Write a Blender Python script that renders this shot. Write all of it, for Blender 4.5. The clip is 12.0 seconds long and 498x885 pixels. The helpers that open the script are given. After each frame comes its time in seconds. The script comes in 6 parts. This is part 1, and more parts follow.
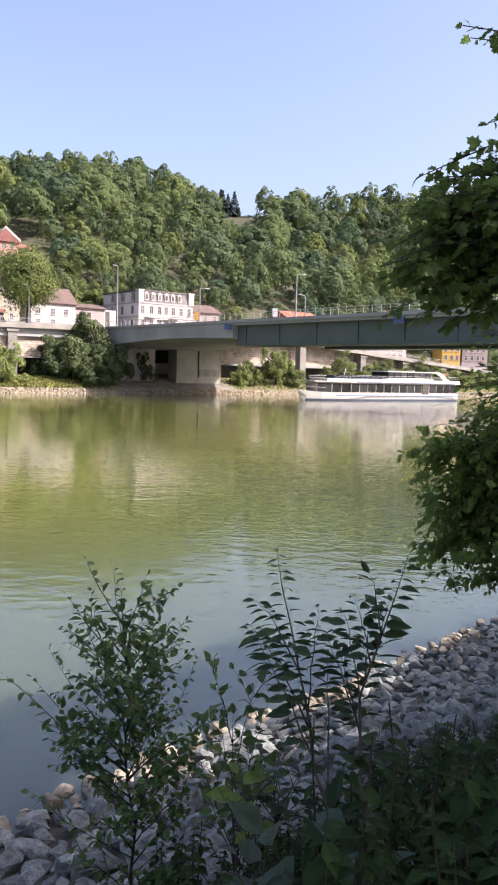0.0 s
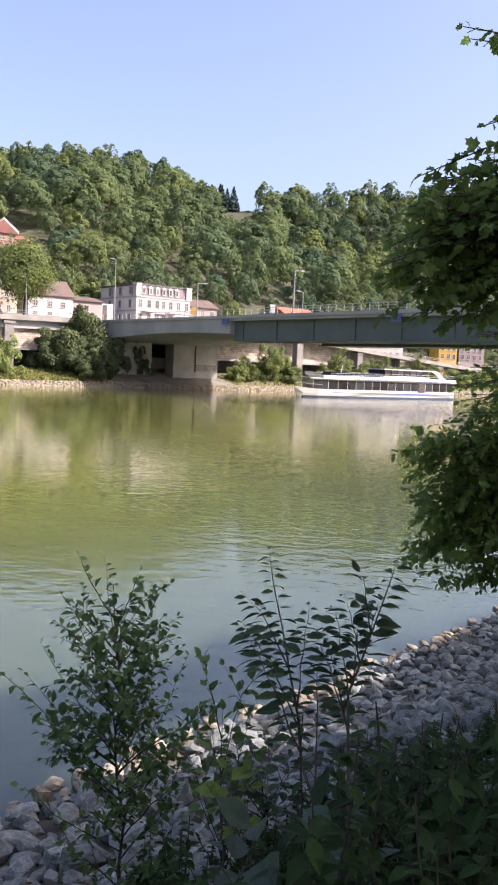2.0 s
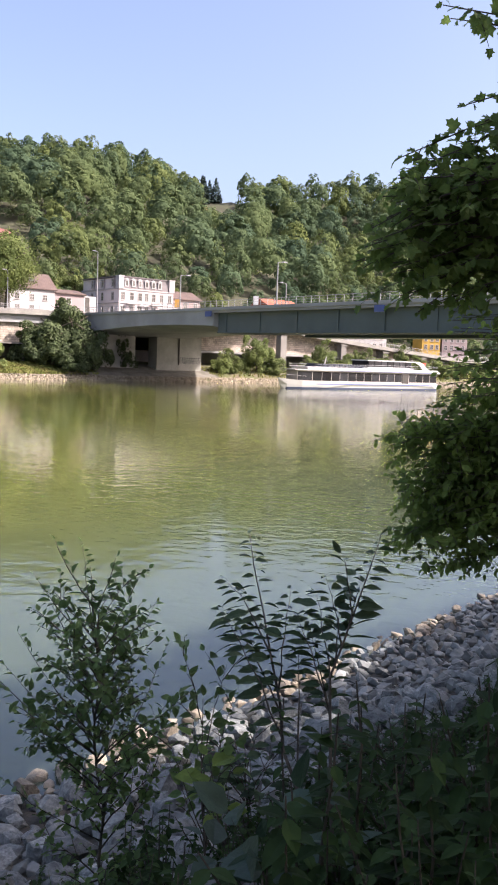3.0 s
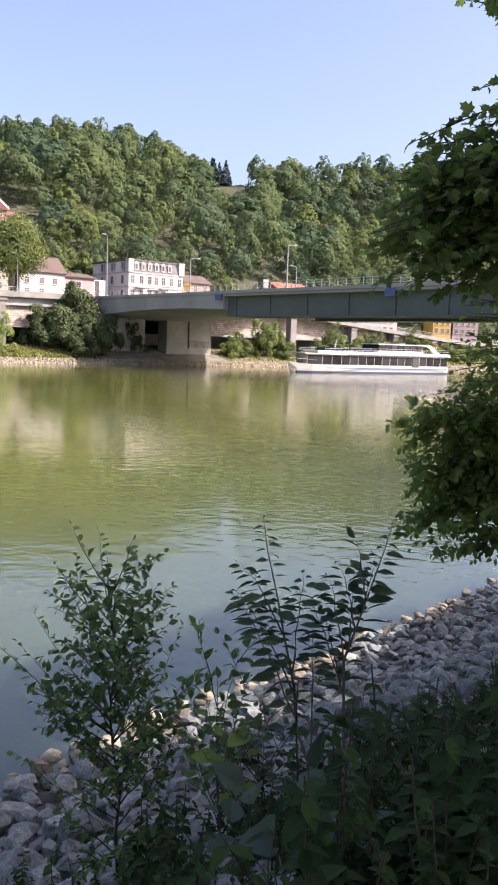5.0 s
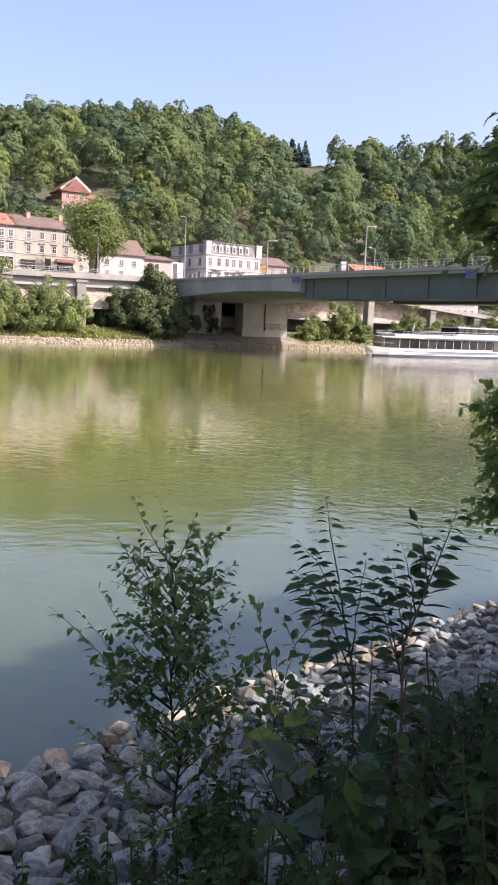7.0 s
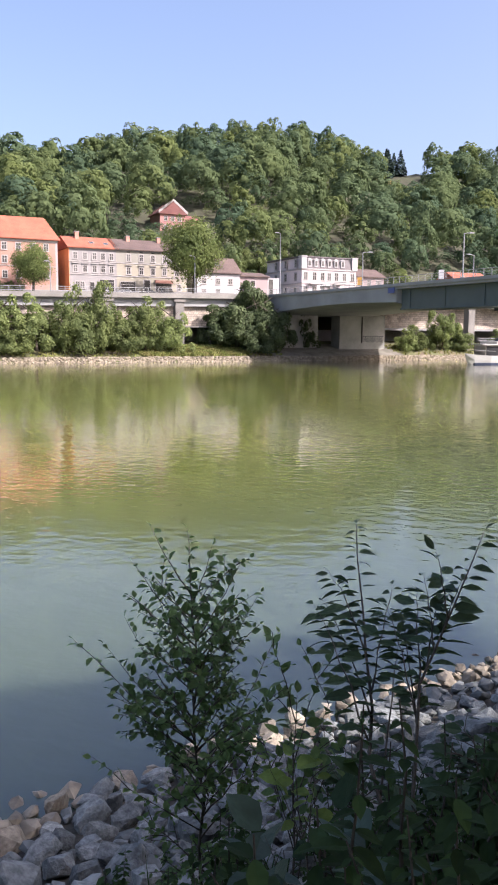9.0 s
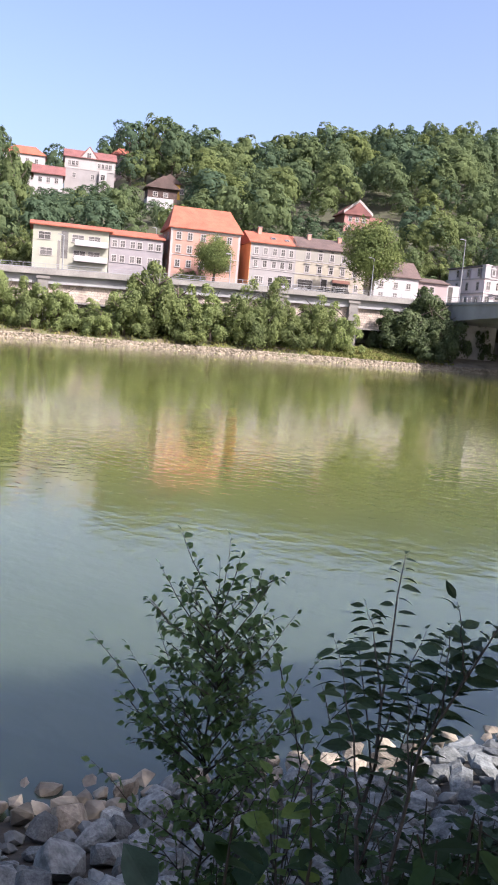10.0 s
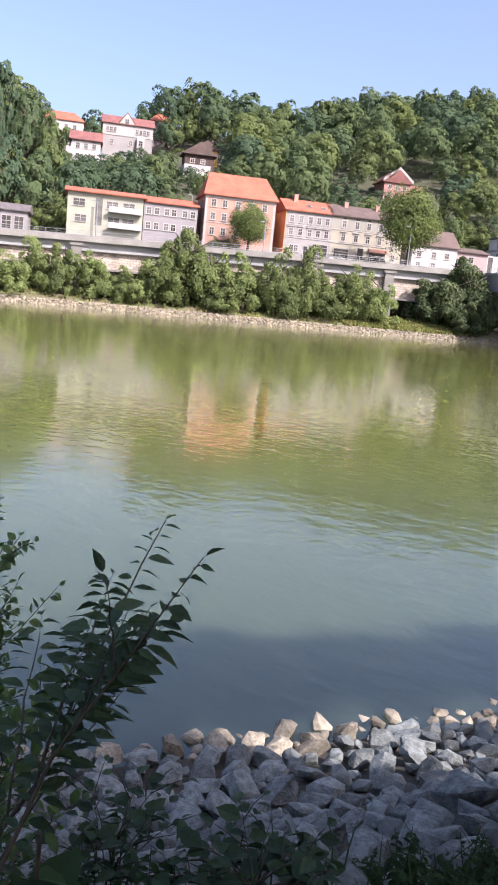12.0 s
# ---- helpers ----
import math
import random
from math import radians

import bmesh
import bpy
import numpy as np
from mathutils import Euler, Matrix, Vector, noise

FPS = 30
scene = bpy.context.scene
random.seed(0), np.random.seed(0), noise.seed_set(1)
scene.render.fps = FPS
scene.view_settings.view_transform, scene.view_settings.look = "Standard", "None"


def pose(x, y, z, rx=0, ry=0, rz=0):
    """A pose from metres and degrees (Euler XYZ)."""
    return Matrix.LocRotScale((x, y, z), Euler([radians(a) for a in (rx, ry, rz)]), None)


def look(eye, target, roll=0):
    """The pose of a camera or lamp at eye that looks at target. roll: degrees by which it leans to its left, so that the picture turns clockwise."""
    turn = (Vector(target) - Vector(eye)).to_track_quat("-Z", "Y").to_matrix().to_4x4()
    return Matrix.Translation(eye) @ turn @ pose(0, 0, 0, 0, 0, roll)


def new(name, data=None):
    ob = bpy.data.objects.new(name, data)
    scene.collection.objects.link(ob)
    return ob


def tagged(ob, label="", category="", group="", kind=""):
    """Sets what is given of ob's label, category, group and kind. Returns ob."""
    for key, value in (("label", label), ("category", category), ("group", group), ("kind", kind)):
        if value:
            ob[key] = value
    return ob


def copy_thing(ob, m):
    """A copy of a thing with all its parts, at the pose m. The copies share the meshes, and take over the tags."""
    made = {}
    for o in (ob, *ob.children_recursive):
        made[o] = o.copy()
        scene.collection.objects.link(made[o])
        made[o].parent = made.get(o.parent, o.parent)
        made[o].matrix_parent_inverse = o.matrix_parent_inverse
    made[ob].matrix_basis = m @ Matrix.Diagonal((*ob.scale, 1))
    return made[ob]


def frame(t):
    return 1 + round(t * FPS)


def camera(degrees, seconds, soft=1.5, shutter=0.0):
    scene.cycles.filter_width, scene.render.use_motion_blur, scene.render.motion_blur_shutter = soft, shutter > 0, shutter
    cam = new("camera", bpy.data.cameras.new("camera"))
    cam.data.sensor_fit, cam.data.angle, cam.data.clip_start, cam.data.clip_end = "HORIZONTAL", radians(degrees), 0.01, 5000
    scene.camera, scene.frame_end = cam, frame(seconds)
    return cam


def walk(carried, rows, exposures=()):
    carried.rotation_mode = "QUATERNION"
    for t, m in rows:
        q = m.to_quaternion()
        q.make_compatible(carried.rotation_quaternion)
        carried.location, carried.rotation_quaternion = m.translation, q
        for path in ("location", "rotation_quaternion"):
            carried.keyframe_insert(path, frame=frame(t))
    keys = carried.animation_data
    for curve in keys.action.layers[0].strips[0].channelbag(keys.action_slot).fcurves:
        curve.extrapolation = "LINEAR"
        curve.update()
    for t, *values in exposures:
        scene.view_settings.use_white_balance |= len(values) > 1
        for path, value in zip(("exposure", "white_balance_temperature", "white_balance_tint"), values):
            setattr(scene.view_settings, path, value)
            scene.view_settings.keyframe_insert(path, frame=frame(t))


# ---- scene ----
cam = camera(33.7, 12.0, soft=2.0)
PATH = [
    (0, (-0.014, 0.353, 5.172), (0.003, 2.345, 4.998), 1.7),
    (0.5, (0.022, 0.329, 5.209), (0.043, 2.322, 5.035), 1.8),
    (1, (-0.008, 0.288, 5.213), (0.025, 2.28, 5.038), 2.3),
    (1.5, (-0.008, 0.277, 5.203), (0.022, 2.269, 5.026), 2.5),
    (2, (-0.004, 0.334, 5.186), (0.024, 2.325, 5.002), 2.6),
    (2.5, (0.042, 0.391, 5.151), (0.086, 2.381, 4.96), 2.2),
    (3, (0.03, 0.408, 5.122), (0.096, 2.397, 4.921), 2.2),
    (5, (0.004, 0.373, 5.136), (0.048, 2.358, 4.895), 2.2),
    (5.5, (0.009, 0.383, 5.123), (0.017, 2.368, 4.876), 2.3),
    (6, (0.0, 0.387, 5.124), (-0.034, 2.37, 4.871), 2.6),
    (6.5, (0.059, 0.368, 5.129), (-0.008, 2.348, 4.855), 2.3),
    (7, (0.065, 0.407, 5.114), (-0.07, 2.381, 4.825), 2.5),
    (7.2, (0.08, 0.437, 5.118), (-0.1, 2.407, 4.828), 2.5),
    (8.8, (0.442, 0.567, 5.149), (0.169, 2.532, 4.893), 0.7),
    (9, (0.471, 0.656, 5.141), (0.092, 2.602, 4.88), 0.4),
    (9.5, (0.626, 0.932, 5.191), (0.093, 2.841, 4.922), 0.4),
    (10, (0.953, 1.127, 5.164), (0.199, 2.958, 4.885), 5.0),
    (10.5, (1.232, 1.409, 5.116), (0.386, 3.196, 4.815), 5.6),
    (11, (1.506, 1.759, 5.147), (0.665, 3.547, 4.839), 3.4),
    (11.5, (1.845, 2.038, 5.149), (1.008, 3.825, 4.82), 3.2),
    (12, (1.883, 2.204, 5.082), (1.056, 3.99, 4.725), 5.6),
]
walk(cam, [(t, look(eye, target, roll)) for t, eye, target, roll in PATH], exposures=[(0.0, 1.18, 6750, 23.0), (7.2, 1.16, 6650, 23.0), (9.0, 1.04, 6400, 23.0), (12.0, 1.05, 6280, 23.0)])

# ---- light: sun high from the right, clear sky ----
SUN_H, SUN_EL = Vector((0.970, -0.244, 0.0)).normalized(), 44.0
to_sun = SUN_H * math.cos(radians(SUN_EL)) + Vector((0, 0, math.sin(radians(SUN_EL))))
world = bpy.data.worlds.new("sky")
scene.world = world
world.use_nodes = True
wn, wl = world.node_tree.nodes, world.node_tree.links
sky = wn.new("ShaderNodeTexSky")
sky.sky_type, sky.sun_disc = "NISHITA", False
sky.sun_elevation, sky.sun_rotation = radians(SUN_EL), math.atan2(SUN_H.x, SUN_H.y)
sky.air_density, sky.dust_density, sky.ozone_density = 1.0, 4.4, 2.0
wl.new(sky.outputs[0], wn["Background"].inputs["Color"])
wn["Background"].inputs["Strength"].default_value = 0.145
sun = new("sun", bpy.data.lights.new("sun", "SUN"))
sun.data.energy, sun.data.angle, sun.data.color = 4.8, radians(0.53), (1.0, 0.965, 0.90)
sun.matrix_world = look((0, 0, 0), -to_sun)


# ---- materials ----
def mat(name, color=(0.5, 0.5, 0.5), rough=0.8, var=0.15, scale=2.0, fine=20.0, bump=0.2, metal=0.0, color2=None, island=0.0, objvar=0.0, bump_dist=0.02, spec=0.5, translucent=0.0):
    """Principled surface: two scales of noise over the colour, fine bump, optional spread per island or per object."""
    m = bpy.data.materials.new(name)
    m.use_nodes = True
    n, l = m.node_tree.nodes, m.node_tree.links
    b = n["Principled BSDF"]
    b.inputs["Roughness"].default_value, b.inputs["Metallic"].default_value = rough, metal
    b.inputs["Specular IOR Level"].default_value = spec
    tc = n.new("ShaderNodeTexCoord")
    big, small = n.new("ShaderNodeTexNoise"), n.new("ShaderNodeTexNoise")
    big.inputs["Scale"].default_value, small.inputs["Scale"].default_value = scale, fine
    big.inputs["Detail"].default_value, small.inputs["Detail"].default_value = 5, 6
    for t in (big, small):
        l.new(tc.outputs["Object"], t.inputs["Vector"])
    mixc = n.new("ShaderNodeMix")
    mixc.data_type = "RGBA"
    c2 = color2 or tuple(max(0.0, c * (1 - 2.2 * var)) for c in color)
    mixc.inputs[6].default_value, mixc.inputs[7].default_value = (*color, 1), (*c2, 1)
    ramp = n.new("ShaderNodeMapRange")
    ramp.inputs[1].default_value, ramp.inputs[2].default_value = 0.35, 0.68
    l.new(big.outputs[0], ramp.inputs[0])
    l.new(ramp.outputs[0], mixc.inputs[0])
    hsv = n.new("ShaderNodeHueSaturation")
    l.new(mixc.outputs[2], hsv.inputs["Color"])
    val = n.new("ShaderNodeMapRange")
    val.inputs[1].default_value, val.inputs[2].default_value = 0.3, 0.7
    val.inputs[3].default_value, val.inputs[4].default_value = 1 - var, 1 + var
    l.new(small.outputs[0], val.inputs[0])
    last = val.outputs[0]
    for amount, node, out in ((island, "ShaderNodeNewGeometry", "Random Per Island"), (objvar, "ShaderNodeObjectInfo", "Random")):
        if amount:
            src, mr, mul = n.new(node), n.new("ShaderNodeMapRange"), n.new("ShaderNodeMath")
            mr.inputs[3].default_value, mr.inputs[4].default_value = 1 - amount, 1 + amount
            mul.operation = "MULTIPLY"
            l.new(src.outputs[out], mr.inputs[0])
            l.new(last, mul.inputs[0])
            l.new(mr.outputs[0], mul.inputs[1])
            last = mul.outputs[0]
    l.new(last, hsv.inputs["Value"])
    l.new(hsv.outputs[0], b.inputs["Base Color"])
    if bump:
        bp = n.new("ShaderNodeBump")
        bp.inputs["Strength"].default_value, bp.inputs["Distance"].default_value = bump, bump_dist
        l.new(small.outputs[0], bp.inputs["Height"])
        l.new(bp.outputs[0], b.inputs["Normal"])
    if translucent:
        tr, ms = n.new("ShaderNodeBsdfTranslucent"), n.new("ShaderNodeMixShader")
        ms.inputs[0].default_value = translucent
        l.new(hsv.outputs[0], tr.inputs["Color"])
        l.new(b.outputs[0], ms.inputs[1])
        l.new(tr.outputs[0], ms.inputs[2])
        l.new(ms.outputs[0], n["Material Output"].inputs["Surface"])
    return m


def water_material():
    m = bpy.data.materials.new("river_water")
    m.use_nodes = True
    n, l = m.node_tree.nodes, m.node_tree.links
    b = n["Principled BSDF"]
    b.inputs["Roughness"].default_value, b.inputs["IOR"].default_value = 0.008, 1.7
    # silty water lets light spread under its surface
    b.subsurface_method = "BURLEY"
    b.inputs["Subsurface Weight"].default_value, b.inputs["Subsurface Scale"].default_value = 1.0, 1.0
    b.inputs["Subsurface Radius"].default_value = (1.4, 1.5, 1.1)
    tc = n.new("ShaderNodeTexCoord")
    # silty olive midstream, bank shade put into a darker, bluer near-bank tone, cloudy at a large scale
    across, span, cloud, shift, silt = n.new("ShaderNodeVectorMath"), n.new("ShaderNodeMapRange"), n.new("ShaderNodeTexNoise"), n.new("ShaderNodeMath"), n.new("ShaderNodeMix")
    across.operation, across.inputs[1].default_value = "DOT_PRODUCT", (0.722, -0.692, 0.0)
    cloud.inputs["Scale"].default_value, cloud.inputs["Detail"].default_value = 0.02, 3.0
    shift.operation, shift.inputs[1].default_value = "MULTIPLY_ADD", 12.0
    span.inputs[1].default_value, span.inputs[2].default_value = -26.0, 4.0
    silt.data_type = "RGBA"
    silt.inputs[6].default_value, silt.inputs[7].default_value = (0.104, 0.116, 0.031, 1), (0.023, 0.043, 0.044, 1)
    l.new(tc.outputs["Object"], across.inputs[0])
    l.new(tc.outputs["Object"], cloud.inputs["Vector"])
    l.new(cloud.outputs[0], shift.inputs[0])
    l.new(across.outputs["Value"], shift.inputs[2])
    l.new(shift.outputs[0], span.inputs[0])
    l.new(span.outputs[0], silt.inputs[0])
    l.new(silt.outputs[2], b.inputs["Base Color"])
    heights = []
    for sx, sy, sc, dist, w in ((1.0, 1.0, 0.55, 0.2, 0.22), (1.7, 1.0, 2.3, 0.2, 0.32), (1.8, 1.0, 6.5, 0.2, 0.05)):
        mp, t = n.new("ShaderNodeMapping"), n.new("ShaderNodeTexNoise")
        mp.inputs["Rotation"].default_value = (0, 0, radians(20))
        mp.inputs["Scale"].default_value = (sx * 0.45, sy, 1)
        t.inputs["Scale"].default_value, t.inputs["Detail"].default_value, t.inputs["Distortion"].default_value = sc, 2.0, dist
        l.new(tc.outputs["Object"], mp.inputs[0])
        l.new(mp.outputs[0], t.inputs["Vector"])
        mu = n.new("ShaderNodeMath")
        mu.operation, mu.inputs[1].default_value = "MULTIPLY", w
        l.new(t.outputs[0], mu.inputs[0])
        heights.append(mu.outputs[0])
    total = heights[0]
    for h in heights[1:]:
        ad = n.new("ShaderNodeMath")
        l.new(total, ad.inputs[0])
        l.new(h, ad.inputs[1])
        total = ad.outputs[0]
    # calm and ruffled patches
    patch, pr = n.new("ShaderNodeTexNoise"), n.new("ShaderNodeMapRange")
    patch.inputs["Scale"].default_value, patch.inputs["Detail"].default_value = 0.035, 2.0
    l.new(tc.outputs["Object"], patch.inputs["Vector"])
    pr.inputs[1].default_value, pr.inputs[2].default_value, pr.inputs[3].default_value, pr.inputs[4].default_value = 0.35, 0.65, 0.5, 1.0
    l.new(patch.outputs[0], pr.inputs[0])
    bp = n.new("ShaderNodeBump")
    bp.inputs["Distance"].default_value = 0.055
    l.new(pr.outputs[0], bp.inputs["Strength"])
    l.new(total, bp.inputs["Height"])
    l.new(bp.outputs[0], b.inputs["Normal"])
    return m


def stone_wall_material():
    m = mat("ashlar_stone", (0.48, 0.41, 0.34), 0.9, 0.2, 0.6, 6.0, 0.3)
    n, l = m.node_tree.nodes, m.node_tree.links
    b, hsv = n["Principled BSDF"], n["Hue/Saturation/Value"]
    tc, mp, br, mx = n.new("ShaderNodeTexCoord"), n.new("ShaderNodeMapping"), n.new("ShaderNodeTexBrick"), n.new("ShaderNodeMix")
    mp.inputs["Rotation"].default_value = (radians(90), 0, 0)
    br.inputs["Scale"].default_value = 1.0
    br.inputs["Brick Width"].default_value, br.inputs["Row Height"].default_value = 1.1, 0.45
    br.inputs["Mortar Size"].default_value = 0.03
    br.inputs["Color1"].default_value, br.inputs["Color2"].default_value, br.inputs["Mortar"].default_value = (1.15, 1.12, 1.08, 1), (0.75, 0.74, 0.76, 1), (0.45, 0.45, 0.45, 1)
    mx.data_type, mx.blend_type = "RGBA", "MULTIPLY"
    mx.inputs[0].default_value = 1.0
    l.new(tc.outputs["Object"], mp.inputs[0])
    l.new(mp.outputs[0], br.inputs["Vector"])
    l.new(hsv.outputs[0], mx.inputs[6])
    l.new(br.outputs["Color"], mx.inputs[7])
    l.new(mx.outputs[2], b.inputs["Base Color"])
    return m


def tile_material(name, color):
    m = mat(name, color, 0.85, 0.14, 0.5, 9.0, 0.2)
    n, l = m.node_tree.nodes, m.node_tree.links
    b = n["Principled BSDF"]
    tc, wv, bp = n.new("ShaderNodeTexCoord"), n.new("ShaderNodeTexWave"), n.new("ShaderNodeBump")
    wv.bands_direction = "Z"
    wv.inputs["Scale"].default_value, wv.inputs["Distortion"].default_value = 1.6, 0.4
    bp.inputs["Strength"].default_value, bp.inputs["Distance"].default_value = 0.5, 0.05
    l.new(tc.outputs["Object"], wv.inputs["Vector"])
    l.new(wv.outputs["Fac"], bp.inputs["Height"])
    l.new(bp.outputs[0], b.inputs["Normal"])
    return m


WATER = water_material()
ASHLAR = stone_wall_material()
SOIL = mat("bank_soil_and_grass", (0.10, 0.115, 0.04), 0.95, 0.25, 0.25, 6.0, 0.5, color2=(0.13, 0.10, 0.065))
# near-bank soil coloured dark to stand for shade deep between the stones
SHADE_SOIL = mat("shade_darkened_soil", (0.05, 0.042, 0.032), 0.95, 0.25, 1.5, 14.0, 0.6, color2=(0.032, 0.03, 0.02))
CONCRETE = mat("weathered_concrete", (0.30, 0.30, 0.295), 0.85, 0.10, 0.25, 8.0, 0.15)
WHITEWASH = mat("whitewashed_concrete", (0.28, 0.277, 0.247), 0.9, 0.12, 0.4, 5.0, 0.15)
CONCRETE_KERB = mat("sun_bleached_concrete", (0.25, 0.24, 0.215), 0.9, 0.14, 0.3, 6.0, 0.2, color2=(0.18, 0.17, 0.155))
CONCRETE_PALE = mat("pale_concrete", (0.20, 0.188, 0.17), 0.88, 0.10, 0.35, 8.0, 0.15)
STEEL_GREEN = mat("grey_green_painted_steel", (0.075, 0.10, 0.098), 0.55, 0.08, 0.3, 12.0, 0.05)
ASPHALT = mat("asphalt", (0.055, 0.055, 0.058), 0.9, 0.12, 0.5, 30.0, 0.2)
GALV = mat("galvanised_steel", (0.27, 0.275, 0.28), 0.55, 0.08, 2.0, 20.0, 0.05, metal=0.3)
ROCK = mat("grey_limestone_rock", (0.186, 0.200, 0.190), 0.92, 0.22, 3.0, 10.0, 0.5, color2=(0.088, 0.097, 0.094), objvar=0.4, island=0.0, bump_dist=0.04)
ROCK_SILT = mat("silt_stained_limestone", (0.26, 0.226, 0.170), 0.92, 0.22, 3.0, 10.0, 0.5, color2=(0.135, 0.115, 0.085), objvar=0.4, bump_dist=0.04)
ROCK_FAR = mat("pale_riprap", (0.27, 0.23, 0.17), 0.95, 0.15, 1.0, 8.0, 0.3, island=0.3)
BARK = mat("grey_brown_bark", (0.10, 0.08, 0.06), 0.95, 0.25, 3.0, 30.0, 0.6)
TWIG = mat("dark_twig_bark", (0.06, 0.05, 0.035), 0.9, 0.2, 8.0, 60.0, 0.3)
# the second tone is bluish, distance haze mixed into the leaf colour
LEAF_WOOD = mat("broadleaf_forest_foliage", (0.158, 0.194, 0.070), 0.8, 0.08, 0.055, 0.5, 0.0, color2=(0.082, 0.128, 0.078), island=0.09, translucent=0.45, spec=0.05)
_n, _l = LEAF_WOOD.node_tree.nodes, LEAF_WOOD.node_tree.links
_tint, _ramp = _n.new("ShaderNodeAttribute"), _n["Map Range"]
_tint.attribute_name = "tint"
_ramp.inputs[1].default_value, _ramp.inputs[2].default_value = 0.0, 1.0
_l.new(_tint.outputs["Fac"], _ramp.inputs[0])
LEAF_FIR = mat("fir_needles", (0.045, 0.075, 0.06), 0.8, 0.15, 0.2, 2.0, 0.0, island=0.3, spec=0.2)
LEAF_BUSH = mat("bank_shrub_foliage", (0.205, 0.25, 0.09), 0.7, 0.12, 0.25, 1.5, 0.0, color2=(0.12, 0.155, 0.062), island=0.18, objvar=0.22, translucent=0.45, spec=0.2)
LEAF_LIME = mat("lime_tree_foliage", (0.17, 0.21, 0.065), 0.7, 0.12, 0.5, 2.0, 0.0, color2=(0.09, 0.125, 0.042), island=0.25, translucent=0.40, spec=0.2)
LEAF_DARK = mat("dark_green_shrub_foliage", (0.088, 0.118, 0.048), 0.65, 0.15, 0.3, 1.5, 0.0, color2=(0.05, 0.074, 0.032), island=0.30, translucent=0.35, spec=0.3)
LEAF_NEAR = mat("sapling_leaf", (0.118, 0.198, 0.068), 0.55, 0.12, 6.0, 60.0, 0.1, island=0.25, translucent=0.4, spec=0.2)
LEAF_BURDOCK = mat("burdock_leaf", (0.042, 0.082, 0.052), 0.5, 0.15, 6.0, 40.0, 0.2, island=0.25, translucent=0.3, spec=0.35)
LEAF_SHRUB = mat("dogwood_leaf", (0.050, 0.092, 0.046), 0.55, 0.14, 6.0, 60.0, 0.1, island=0.3, translucent=0.35, spec=0.25)
LEAF_ELM = mat("elm_leaf", (0.052, 0.09, 0.042), 0.6, 0.14, 6.0, 60.0, 0.1, island=0.25, objvar=0.25, translucent=0.35, spec=0.2)
LEAF_MAPLE = mat("maple_leaf", (0.16, 0.235, 0.06), 0.55, 0.12, 4.0, 50.0, 0.1, color2=(0.095, 0.155, 0.042), island=0.25, translucent=0.55, spec=0.2)
# maple leaf colour scaled up: sunlight on the lower boughs put into it
LEAF_BRIGHTENED = mat("brightened_maple_leaf", (0.20, 0.29, 0.07), 0.55, 0.12, 4.0, 50.0, 0.1, color2=(0.12, 0.19, 0.05), island=0.25, translucent=0.55, spec=0.2)
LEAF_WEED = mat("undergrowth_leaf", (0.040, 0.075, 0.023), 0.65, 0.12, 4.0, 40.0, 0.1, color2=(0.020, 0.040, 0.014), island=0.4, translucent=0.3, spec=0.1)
GRASS = mat("long_grass", (0.16, 0.19, 0.05), 0.8, 0.15, 0.5, 4.0, 0.0, color2=(0.20, 0.18, 0.07), island=0.3, translucent=0.3, spec=0.2)
TILE_ORANGE = tile_material("orange_clay_tiles", (0.355, 0.108, 0.062))
TILE_RED = tile_material("red_clay_tiles", (0.21, 0.085, 0.075))
TILE_BROWN = tile_material("brown_clay_tiles", (0.115, 0.078, 0.066))
SLATE = mat("grey_slate", (0.14, 0.12, 0.12), 0.7, 0.12, 1.0, 8.0, 0.2)
WHITE_TRIM = mat("white_stucco_trim", (0.38, 0.35, 0.33), 0.85, 0.05, 1.0, 10.0, 0.1)
PANE = mat("window_glass", (0.11, 0.105, 0.10), 0.12, 0.2, 0.5, 2.0, 0.0, objvar=0.6)
BOAT_PANE = mat("tinted_ship_glass", (0.035, 0.036, 0.04), 0.1, 0.2, 0.5, 2.0, 0.0, objvar=0.6)
SHUTTER = mat("dark_opening", (0.05, 0.045, 0.04), 0.8, 0.1)
WHITE_PAINT = mat("white_ship_paint", (0.52, 0.52, 0.515), 0.35, 0.04, 0.4, 6.0, 0.03)
BLUE_PAINT = mat("blue_paint", (0.05, 0.085, 0.26), 0.45, 0.06)
NAVY_PAINT = mat("dark_hull_paint", (0.03, 0.045, 0.09), 0.4, 0.1)
YELLOW_PAINT = mat("yellow_paint", (0.50, 0.27, 0.05), 0.5, 0.06)
RED_PAINT = mat("red_paint", (0.45, 0.06, 0.03), 0.5, 0.06)
RUBBER = mat("black_rubber", (0.02, 0.02, 0.02), 0.8, 0.1)


def stucco(name, color):
    return mat(name, color, 0.9, 0.06, 0.35, 9.0, 0.1, color2=tuple(c * 0.86 for c in color))


